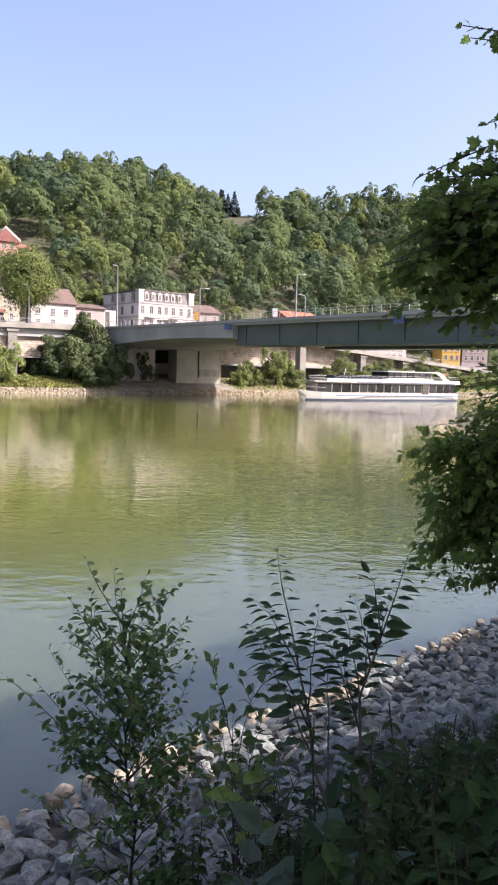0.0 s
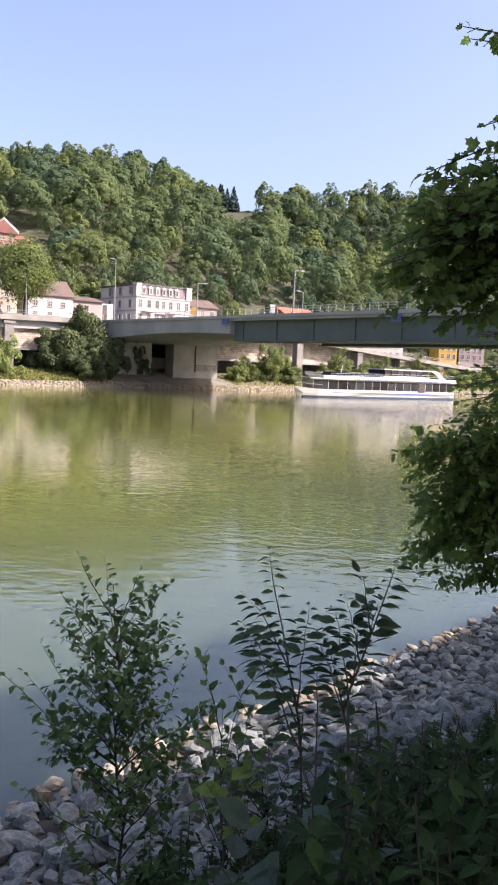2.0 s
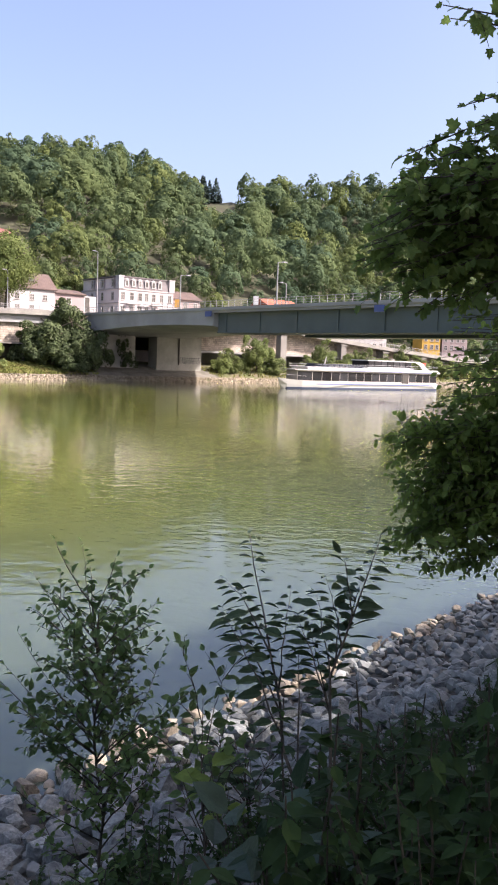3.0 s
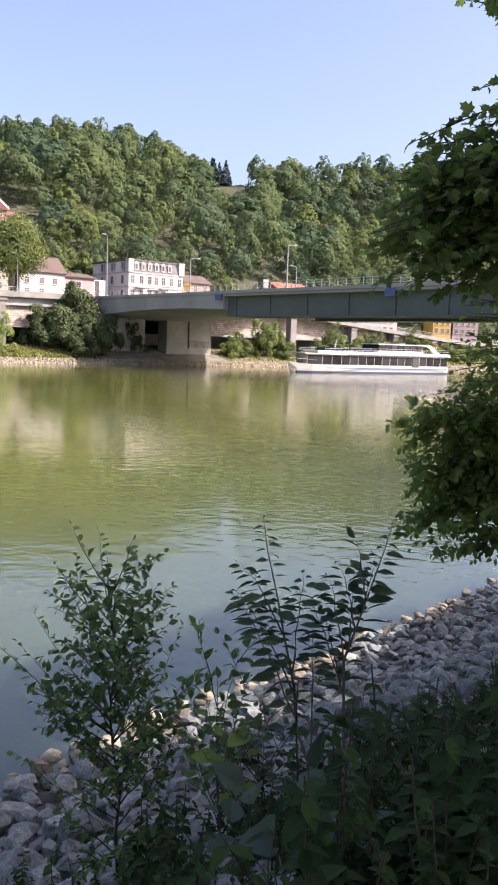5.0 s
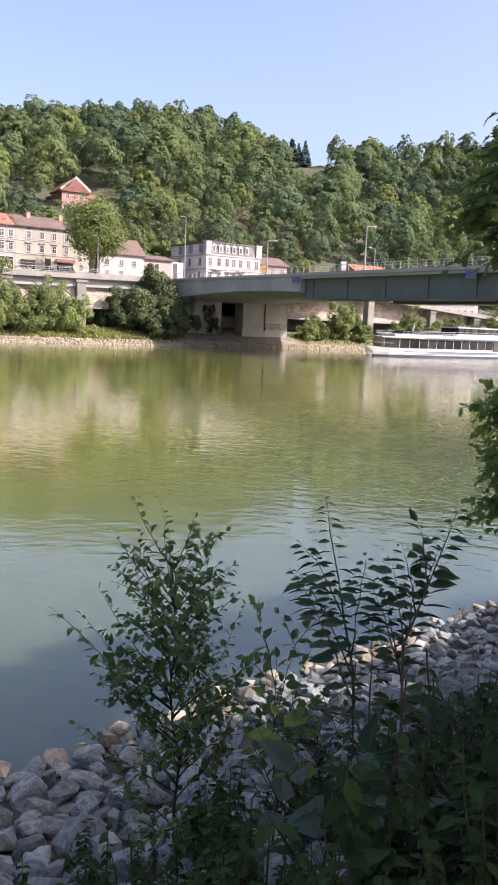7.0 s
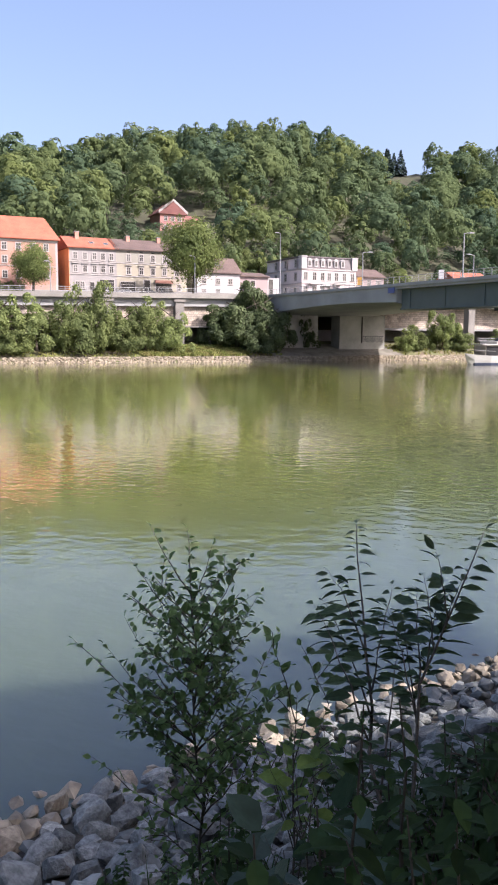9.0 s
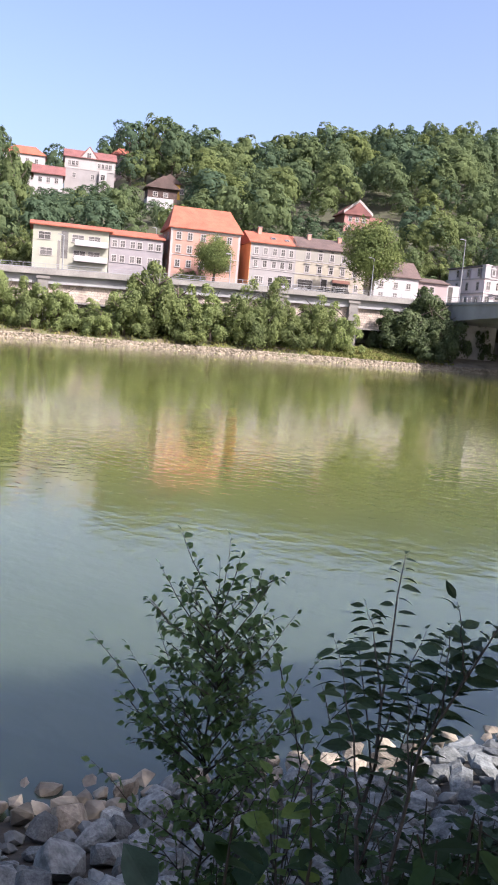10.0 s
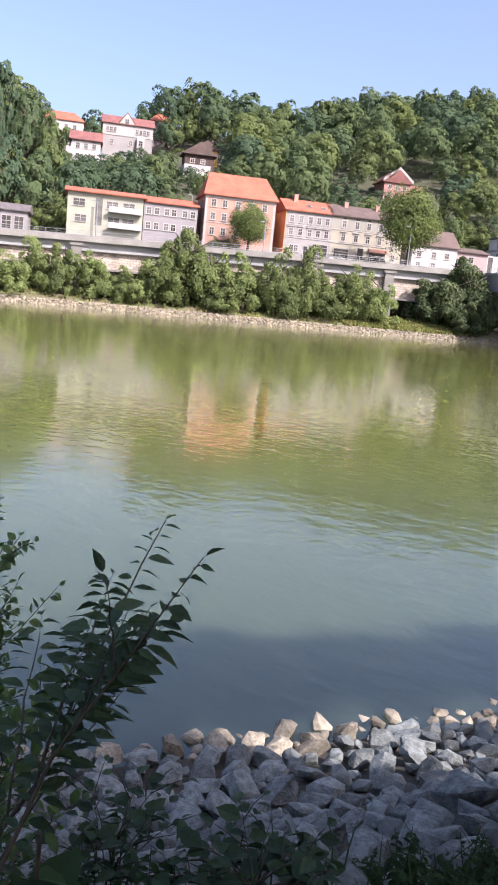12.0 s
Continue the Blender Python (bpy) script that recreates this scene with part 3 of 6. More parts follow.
part("roof", Shape().box(-0.1, 0.2, MT + 2.7, MW + 0.1, MD + 0.1, MT + 2.95), SLATE, mansion)
part("corner_turret", Shape().box(-0.25, -0.3, MT, 1.1, 1.2, MT + 2.75).box(-0.35, -0.4, MT + 2.75, 1.2, 1.3, MT + 3.0), WHITE_WALL, mansion)
part("corner_turret", Shape().box(MW - 1.3, -0.3, MT, MW + 0.2, 1.2, MT + 2.75).box(MW - 1.4, -0.4, MT + 2.75, MW + 0.3, 1.3, MT + 3.0), WHITE_WALL, mansion)
for z, t in ((MT - 0.2, 0.3), (4.0, 0.22), (1.0, 0.2)):
    part("cornice", Shape().box(-0.18, -0.18, z, MW + 0.15, -0.002, z + t).box(-0.18, 0.0, z, -0.002, MD, z + t), WHITE_TRIM, mansion)
for k in range(7):
    x = 1.9 + k * 1.82
    if k < 6:
        d = part("dormer", Shape().box(x - 0.5, -0.2, MT + 0.5, x + 0.5, 0.4, MT + 2.1).prism([(x - 0.65, MT + 2.1), (x + 0.65, MT + 2.1), (x, MT + 2.55)], -0.28, 0.4), WHITE_WALL, mansion)
        part("pane", Shape().box(x - 0.3, -0.22, MT + 0.75, x + 0.3, -0.19, MT + 1.9), PANE, d)
for x in (1.0, 3.4, 5.6, 7.4, 9.4, 11.6, 13.9):
    window(mansion, x, 0, 4.9, 0.9, 1.7, 0, surround=0.22)
    window(mansion, x, 0, 1.6, 0.9, 1.7, 0, surround=0.22)
for y in (3.0, 8.0, 13.0):
    for z in (1.6, 4.9, 8.0):
        window(mansion, 0, y, z, 0.9, 1.6, -90, surround=0.2)
part("entrance_gable", Shape().prism([(5.0, 3.6), (8.0, 3.6), (6.5, 4.7)], -0.5, 0.0), WHITE_WALL, mansion)
for x in (3.0, 9.5):
    part("balcony", Shape().box(x - 1.2, -0.9, 3.9, x + 1.2, -0.19, 4.05).box(x - 1.2, -0.9, 4.05, x + 1.2, -0.84, 4.8), WHITE_TRIM, mansion)

# small white houses between the big tree and the mansion
house("white_cottage", "small white house with brown pitched roof", -26.5, -16.2, V0, 9, 13, 18.6, 3.6, WHITE_WALL, TILE_BROWN, [(3.2, [1.6, 5.0, 8.0]), (0.9, [1.6, 5.0])], win=(0.9, 1.1))
front_details(bpy.data.objects["white_cottage"], 5.6, skylights=((5.6, 2.2),), ridge=3.6, depth=9.0)
house("pink_annex", "small pale pink house with low roof", -16.0, -8.6, V0 + 1, 9, 13, 18.2, 1.1, PINK, TILE_BROWN, [(3.0, [3.6])], win=(1.1, 1.2))
kiosk = empty("glass_kiosk", far(-8.4, V0 + 1.5, 13), "narrow glazed stair tower with white frame", "building")
part("body", Shape().box(0, 0, -1, 3.0, 4, 5.0), WHITE_WALL, kiosk)
part("pane", Shape().box(0.3, -0.05, 1.0, 1.4, -0.004, 4.7), PANE, kiosk)
house("garden_house", "low house with red-brown roof beyond the bridge", 17.5, 27.0, V0 + 6, 9, 12.5, 19.6, 2.2, PINK, TILE_BROWN, [(4.8, [2, 5, 8])])
house("red_roofed_house", "long low house with orange roof behind the bridge", 50.5, 62.0, 34.0, 9, 9.0, 19.7, 2.5, CREAM, TILE_ORANGE, [(7.5, [2, 4.5, 7, 9.5])])

# houses on the hill
house("red_gable_house", "rust red timber house with white-edged gable", -11.0, -3.0, 95, 9, 31, 40.6, 3.6, RUSTRED, TILE_RED, [(z, [1.8, 4.0, 6.2]) for z in (2.2, 5.0, 7.6)], across=True, win=(0.9, 1.2), over=0.6)
rg = bpy.data.objects["red_gable_house"]
for sx in (0, 1):
    bx = -0.6 + sx * 9.2
    part("barge_board", Shape().add([(bx, -0.7, 9.55), (4.0, -0.7, 13.2), (4.0, -0.7, 14.0), (bx, -0.7, 10.35), (bx, -0.6, 9.55), (4.0, -0.6, 13.2), (4.0, -0.6, 14.0), (bx, -0.6, 10.35)], [(0, 1, 2, 3), (7, 6, 5, 4), (3, 2, 6, 7), (0, 4, 5, 1)]), WHITE_TRIM, rg)
part("side_wing", Shape().box(8.0, 1.5, -1, 12.5, 8, 8.4), RUSTRED, rg)
part("wing_roof", gable_roof(4.5, 6.5, 1.6), TILE_RED, rg, at=pose(8.0, 1.5, 8.4))
house("brown_chalet", "dark brown wooden chalet on a white base", -68.5, -60.0, 103, 8, 38.4, 42.4, 3.4, BROWN_WOOD, TILE_BROWN, [(1.6, [2.2, 5.2])], across=True, over=0.8, win=(1.1, 1.0))
part("base_wall", Shape().box(-0.05, -0.08, -3, 7.55, 8, 1.1), WHITE_WALL, bpy.data.objects["brown_chalet"])
house("yellow_hill_house", "golden yellow house half hidden by trees", -64.0, -57.0, 118, 7, 41, 46.4, 2.6, GOLD, TILE_BROWN, [(2.5, [1.8, 5, 7.5])], across=True)
house("pink_villa", "large greyish-white villa with red roof and white upper floor", -91.5, -75.5, 142, 11, 40, 54.6, 3.2, GREYWHITE, TILE_RED, [(8.2, [3.0, 9.0])], win=(1.0, 1.4), over=0.6, hip=0.0)
pv = bpy.data.objects["pink_villa"]
part("upper_floor", Shape().box(-0.12, -0.12, 10.9, 16.12, -0.003, 14.5), WHITE_TRIM, pv)
part("front_gable", Shape().prism([(4.9, 14.4), (10.2, 14.4), (7.5, 18.0)], -0.42, 4.0), WHITE_TRIM, pv)
part("gable_roof", gable_roof(5.4, 4.4, 3.5, 0.3, across=True), TILE_RED, pv, at=pose(4.85, 0.0, 14.9))
for wx in (1.4, 2.6, 3.8, 10.9, 12.1, 13.3, 14.5):
    window(pv, wx, -0.125, 12.0, 0.8, 1.3, 0)
window(pv, 7.5, -0.43, 14.6, 1.2, 1.6, 0)
for wy in (2.0, 5.0, 8.0):
    for wz in (5.0, 8.2, 12.0):
        window(pv, 16.0, wy, wz, 1.0, 1.5, 90)
for wz in (5.0, 8.2):
    window(pv, 12.2, -1.205, wz, 1.2, 1.6, 0)
part("bay", Shape().box(11.0, -1.2, 2.0, 13.4, -0.13, 10.8), WHITE_WALL, pv)
house("white_hill_house", "white house with broad red roof on the hill", -101.0, -92.0, 134, 9, 37, 47.0, 3.2, WHITE_WALL, TILE_RED, [(7.4, [2, 4.5, 7]), (4.2, [2, 7])], over=0.7)
house("hipped_villa", "white villa with hipped orange roof", -112.0, -98.0, 168, 10, 48, 58.0, 3.4, WHITE_WALL, TILE_ORANGE, [(7, [2, 5, 8, 11])], hip=4.0)
house("hipped_villa", "pale villa with orange roof among trees", -75.5, -68.0, 158, 9, 48, 60.0, 3.0, PINK, TILE_ORANGE, [(7.6, [2, 5])], hip=3.0)
house("grey_station", "low grey building with pillared front under trees", -122.0, -106.0, V0 + 3, 9, 12.2, 16.6, 1.5, LILAC, SLATE, [(0.6, [1.6, 4.2, 6.8, 9.4, 12.0, 14.4])], win=(1.7, 2.6), surround=0.1)

# town houses far along the quay
house("golden_townhouse", "golden yellow town house on the far quay", 111.5, 117.5, 30.5, 9, 4, 18.0, 2.2, GOLD, TILE_BROWN, [(z, [1.2, 3.2, 5.0]) for z in (6.6, 9.2, 11.8)], win=(0.8, 1.3), turn=-30)
house("pink_townhouse", "pink town house on the far quay", 117.1, 125.5, 27.0, 9, 4, 18.4, 2.2, PINK, TILE_BROWN, [(z, [1.2, 3.2, 5.2, 7.0]) for z in (6.6, 9.2, 11.8)], win=(0.8, 1.3), turn=-30)
house("white_townhouse", "white town house on the far quay", 84.0, 97.5, 37.0, 9, 4, 18.5, 2.2, WHITE_WALL, SLATE, [(z, [1.4, 3.4, 5.4, 7.4, 9.4, 11.6]) for z in (6.0, 8.8, 11.6)], win=(0.9, 1.4), turn=-20)


# ---- riverside road: deck on a stone retaining wall over a low gallery ----
def strip(us, v0, v1, top, bottom):
    s = Shape()
    for a, b in zip(us[:-1], us[1:]):
        ta, tb, ba, bb = top(a), top(b), bottom(a), bottom(b)
        s.add([(a, v0, ba), (b, v0, bb), (b, v1, bb), (a, v1, ba), (a, v0, ta), (b, v0, tb), (b, v1, tb), (a, v1, ta)],
              [(3, 2, 1, 0), (4, 5, 6, 7), (0, 1, 5, 4), (2, 3, 7, 6)] + ([(3, 0, 4, 7)] if a == us[0] else []) + ([(1, 2, 6, 5)] if b == us[-1] else []))
    return s


US = [-160, -130, -109, -90, -76, -62, -50, -38, -28, -17, 0, 20, 35, 48, 58, 69, 85, 103, 130]
tagged(part("road", strip(US, 10.0, 28.0, lambda u: edge_z(u) - 0.12, lambda u: edge_z(u) - 0.5), ASPHALT, at=FAR), "riverside road on a raised concrete deck", "road", kind="structure")
parapet = tagged(part("parapet", strip(US, 9.6, 9.995, lambda u: edge_z(u) + 0.15, lambda u: edge_z(u) - 0.80), CONCRETE_KERB, at=FAR), "weathered concrete edge beam of the raised road", "wall", kind="structure")
tagged(part("road_girder", strip([u for u in US if u < -17] + [-17.9], 10.5, 11.19, lambda u: edge_z(u) - 0.51, lambda u: edge_z(u) - 2.35), CONCRETE, at=FAR), "grey concrete girder under the edge of the raised road", "girder", kind="structure")
tagged(part("wall_terrace", strip([u for u in US if u < -17] + [-17.9], 27.3, 27.7, lambda u: edge_z(u) + 1.2, lambda u: edge_z(u) - 0.4), CONCRETE_KERB, at=FAR), "low pale concrete wall along the houses' side of the road", "wall", kind="structure")
tagged(part("wall_quay", strip([-160, -109, -62, -18.2], 11.2, 12.2, lambda u: edge_z(u) - 0.52, lambda u: min(6.7, edge_z(u) - 2.5)), ASHLAR, at=FAR), "lit stone retaining wall beneath the riverside road", "wall", kind="structure")
tagged(part("wall_quay", strip([8.6, 35, 48, 58, 69, 85, 103, 130], 12.6, 13.6, lambda u: edge_z(u) - 0.52, lambda u: min(6.7, edge_z(u) - 2.5)), ASHLAR, at=FAR), "lit stone retaining wall beyond the bridge", "wall", kind="structure")
tagged(part("gallery_slab", strip([-160, -18.2], 9.6, 20.0, lambda u: 6.69, lambda u: 6.42), CONCRETE_PALE, at=FAR), "concrete slab over a low roadside gallery", "slab", kind="structure")
tagged(part("gallery_slab", strip([8.6, 130], 11.0, 20.0, lambda u: 6.69, lambda u: 6.25), CONCRETE, at=FAR), "concrete slab over a low gallery beyond the bridge", "slab", kind="structure")
tagged(part("wall_gallery", strip([-160, 130], 19.0, 20.0, lambda u: 6.24, lambda u: 2.0), CONCRETE, at=FAR), "dark rear wall of the gallery", "wall", kind="structure")
gpost = empty("gallery_column", far(-31.0, 10.3, 3.6), "slim concrete column carrying the gallery slab", "column", "gallery columns")
part("shaft", Shape().box(-0.2, -0.2, -0.6, 0.2, 0.2, 2.6), CONCRETE_PALE, gpost)
for k in range(-13, 16):
    uu = -31.0 + 8.5 * k
    if k and not -18 < uu < 9:
        copy_thing(gpost, far(uu, 10.3 if uu < 0 else 11.6, 3.6))
vpier = empty("road_pier", far(34.0, 9.4, 3.0), "square concrete pier under the riverside road", "pier", "road piers")
part("shaft", Shape().box(-0.9, -0.9, -2, 0.9, 0.9, 8.6), CONCRETE_PALE, vpier)
part("cap", Shape().box(-1.2, -1.1, 8.3, 1.2, 2.6, 8.8), CONCRETE_PALE, vpier)
for uu in (-118, -96, -74, -52, -37.5):
    copy_thing(vpier, far(uu, 10.9, edge_z(uu) - 9.8))
for uu in (56, 72, 88):
    copy_thing(vpier, far(uu, 11.0, edge_z(uu) - 9.8))


def railing(name, label, pts, step, height, m, mesh_panel=False):
    """Posts and rails from point to point (local u, v, z)."""
    r = empty(name, m, label, "railing")
    post = Shape().box(-0.035, -0.035, -0.05, 0.035, 0.035, height).mesh("post", GALV)
    rails = [Shape() for _ in range(3)]
    for a, b in zip(pts[:-1], pts[1:]):
        a, b = Vector(a), Vector(b)
        for k, hgt in enumerate((height, height * 0.62, height * 0.25)):
            off = Vector((0, 0, hgt))
            rails[k].tube([a + off, b + off], [0.04 if k == 0 else 0.022] * 2, 5)
        n = max(1, round((b - a).length / step))
        for k in range(n):
            part("post", post, None, r, at=Matrix.Translation(a.lerp(b, k / n)))
    for s in rails:
        part("rail", s, GALV, r)
    return r


railing("road_railing", "grey steel railing along the raised road", [(u, 9.8, edge_z(u) + 0.05) for u in (-160, -109, -90, -62, -38, -17.9)], 2.0, 1.0, FAR)
railing("ramp_railing", "grey steel railing along the descending ramp", [(u, 9.8, edge_z(u) + 0.05) for u in (9, 35, 48, 69, 103, 130)], 2.0, 1.0, FAR)
railing("road_guard_rail", "steel guard rail between lanes", [(u, 17.0, edge_z(u) - 0.1) for u in (-160, -109, -90, -62, -38, -20)], 4.0, 0.8, FAR)


# ---- the bridge ----
BL, BR, BZ = -18.0, 8.0, 13.1
bridge = empty("bridge", far(0, 0, 0), "long road bridge with steel girder and concrete approach", "bridge")
part("deck", Shape().box(BL, -190, BZ - 0.75, BR, -34.0, BZ - 0.02), CONCRETE, bridge)
part("roadway", Shape().box(BL + 2.2, -190, BZ - 0.018, BR - 2.2, 14.0, BZ + 0.0), ASPHALT, bridge)
part("girder", Shape().box(BL + 1.0, -190, 9.35, BL + 6.0, -34.004, BZ - 0.752).box(BR - 6.0, -190, 9.35, BR - 1.0, -34.004, BZ - 0.752), STEEL_GREEN, bridge, "grey-green painted steel box girder")
stiff = Shape().box(-0.16, -0.16, 0, -0.002, 0.16, 2.85).mesh("stiffener", STEEL_GREEN)
for k in range(18):
    part("stiffener", stiff, None, bridge, at=pose(BL + 1.0, -36.2 - k * 8.4, 9.4))
part("bottom_flange", Shape().box(BL + 0.75, -190, 9.15, BL + 6.2, -34.004, 9.345), STEEL_GREEN, bridge)
app = Shape()
prof = [(-34.0, 9.75), (-24.0, 10.0), (-14.0, 9.95), (-4.0, 9.6), (6.0, 9.1), (14.0, 8.9)]
n = len(prof)
verts = [(BL, v, BZ - 0.02) for v, _ in prof] + [(BL, v, z + 0.55) for v, z in prof] + [(BL + 3.2, v, z) for v, z in prof] + [(BR - 3.2, v, z) for v, z in prof] + [(BR, v, z + 0.55) for v, z in prof] + [(BR, v, BZ - 0.02) for v, _ in prof]
faces = [(r * n + k, (r + 1) * n + k, (r + 1) * n + k + 1, r * n + k + 1) for r in range(5) for k in range(n - 1)] + [(5 * n + k, k, k + 1, 5 * n + k + 1) for k in range(n - 1)]
faces += [tuple(r * n for r in range(5, -1, -1)), tuple(r * n + n - 1 for r in range(6))]
part("approach_span", Shape().add(verts, faces), CONCRETE, bridge, "grey concrete approach span with curved soffit")
def flare(u0, u1, v0, v1, top, z0, z1):
    """The deck widening in a curve from the bridge's edge to the quay's."""
    k = 10
    rim = [(u0 + (u1 - u0) * (1 - math.cos(1.5708 * i / k)), v0 + (v1 - v0) * math.sin(1.5708 * i / k), z0 + (z1 - z0) * i / k) for i in range(k + 1)]
    v = [(u, w, top) for u, w, _ in rim] + [(u, w, z) for u, w, z in rim] + [(u0, v1, top), (u0, v1, z0)]
    a, b = 2 * k + 2, 2 * k + 3
    f = [(i, i + 1, i + k + 2, i + k + 1) for i in range(k)] + [(i, a, i + 1) for i in range(k)] + [(i + k + 1, i + k + 2, b) for i in range(k)] + [(k, a, b, 2 * k + 1), (0, k + 1, b, a)]
    return Shape().add(v, f)


# base colour lightened to make up for deep shade under the deck
CONCRETE_ABUT = mat("brightened_concrete", (0.42, 0.41, 0.38), 0.9, 0.12, 0.4, 5.0, 0.15)
part("bridge_head", flare(BR - 0.004, BR + 16.0, -22.0, 9.55, BZ - 0.03, 10.2, 11.4), CONCRETE, bridge, "curved concrete widening of the bridge head")
part("drainpipe", Shape().tube([(2.3, 6.1, 3.4), (2.3, 6.1, 9.0)], [0.14, 0.14], 6), SHUTTER, bridge, "dark drainpipe on the pier")
part("edge_beam", Shape().box(BL - 0.25, -190, BZ - 0.35, BL + 0.35, 10.0, BZ + 0.12), CONCRETE, bridge)
part("pier", Shape().box(-3.2, 6.2, 0.5, 8.2, 9.6, 9.3).box(-3.3, 6.1, 0.5, 2.4, 9.7, 3.2), WHITEWASH, bridge, "pale wall pier with scrawled paint at its foot")
part("abutment", Shape().box(-19.5, 7.4, 1.0, -7.8, 16, 9.2), CONCRETE_ABUT, bridge)
part("bearing", Shape().box(-2.6, 6.6, 9.3, -1.6, 9.2, 9.75).box(2.0, 6.6, 9.3, 3.0, 9.2, 9.75).box(6.8, 6.6, 9.3, 7.8, 9.2, 9.75), SHUTTER, bridge)
scr = mat("black_spray_paint", (0.05, 0.05, 0.06), 0.7, 0.1)
for k in range(9):
    x = 2.6 + k * 0.6
    part("spray_mark", Shape().box(x, 6.19, 3.6 + 0.15 * (k % 2), x + 0.12, 6.199, 5.0).box(x, 6.19, 4.8, x + 0.42, 6.199, 4.95).box(x + 0.32, 6.19, 3.6, x + 0.42, 6.199, 4.6), scr, bridge)
for bx in (BL + 0.1, BR - 0.1):
    railing("bridge_railing", "pale steel railing along the bridge deck", [(bx, 10.0, BZ + 0.12), (bx, -60, BZ + 0.12), (bx, -150, BZ + 0.12)], 1.6 if bx < 0 else 3.2, 1.0, FAR)


au, av = np.meshgrid(np.linspace(-21, 10, 20), np.linspace(1.0, 11.5, 12))
ax, ay = xy_of(au, av)
ai = np.arange(240).reshape(12, 20)
aq = np.stack([ai[:-1, :-1], ai[:-1, 1:], ai[1:, 1:], ai[1:, :-1]], axis=-1).reshape(-1, 4)
tagged(new("sand_apron", array_mesh("sand_apron", np.stack([ax, ay, ground_height(ax, ay) + 0.12], axis=-1).reshape(-1, 3), aq, mat("dry_sandy_earth", (0.185, 0.172, 0.14), 0.95, 0.18, 0.5, 6.0, 0.4))), "dry sandy earth under the bridge", "ground", kind="structure")


def street_lamp(u, v, z, h, arm, turn, label="tall grey street lamp with a single arm"):
    l = empty("street_lamp", far(u, v, z, turn), label, "street lamp", "street lamps")
    part("pole", Shape().tube([(0, 0, 0), (0, 0, h * 0.5), (0, 0, h)], [0.13, 0.1, 0.075], 8), GALV, l)
    a = part("arm", Shape().tube([(0, 0, h - 0.08), (arm * 0.5, 0, h + 0.05), (arm, 0, h + 0.08)], [0.05, 0.045, 0.04], 6), GALV, l)
    part("lamp_head", Shape().prism([(arm - 0.15, h), (arm + 0.75, h + 0.04), (arm + 0.7, h + 0.17), (arm, h + 0.2)], -0.16, 0.16), GALV, a)
    part("foot", Shape().box(-0.2, -0.2, -0.02, 0.2, 0.2, 0.3), GALV, l)
    return l


street_lamp(-17.6, -49.0, 13.1, 6.3, 1.0, 0)
street_lamp(-17.6, -23.6, 13.1, 5.8, 1.2, 0)
street_lamp(-17.6, 6.0, 13.1, 12.0, 0.5, 180, "very tall slim street lamp")
street_lamp(3.0, -27.3, 13.1, 6.0, 1.0, 180)
street_lamp(-34.1, 10.6, 12.8, 7.4, 0.4, 180)
street_lamp(-62.4, 10.6, 12.4, 5.6, 0.3, 180)
street_lamp(-92.8, 10.6, 12.0, 6.2, 0.4, 180)
street_lamp(-70.5, 60, gz(*xy_of(-70.5, 60)), 7.5, 0.3, 180)
post = empty("concrete_post", far(-93.6, 11.2, 12.0), "pale square post beside the road", "post")
part("shaft", Shape().box(-0.25, -0.25, 0, 0.25, 0.25, 5.2), CONCRETE_PALE, post)
part("cap", Shape().box(-0.3, -0.3, 5.2, 0.3, 0.3, 5.35), CONCRETE, post)


def sign(u, v, z, w, h, m, face, label, pole=0.0, turn=0):
    s = empty("road_sign", far(u, v, z, turn), label, "sign", "road signs")
    part("panel", Shape().box(-w / 2, -0.04, 0, w / 2, 0.04, h), m, s)
    part("rim", Shape().box(-w / 2 - 0.05, -0.03, -0.05, w / 2 + 0.05, 0.03, 0.0).box(-w / 2 - 0.05, -0.03, h, w / 2 + 0.05, 0.03, h + 0.05), GALV, s)
    part("bracket", Shape().tube([(0, 0.08, -pole), (0, 0.08, h)], [0.05, 0.05], 6), GALV, s)
    return s


sign(-18.35, -33.0, 11.75, 1.7, 0.85, BLUE_PAINT, 0, "blue navigation sign hung on the bridge edge", turn=-90)
sign(-18.35, -70.0, 11.75, 1.7, 0.85, BLUE_PAINT, 0, "blue navigation sign hung on the bridge edge", turn=-90)
sign(5.4, 12.0, 16.0, 1.2, 1.7, YELLOW_PAINT, 0, "yellow direction sign above the bridge head", 3.1, turn=-30)
sign(3.5, -18.0, 15.6, 1.0, 1.6, WHITE_PAINT, 0, "small white sign on the bridge", 2.4, turn=-30)


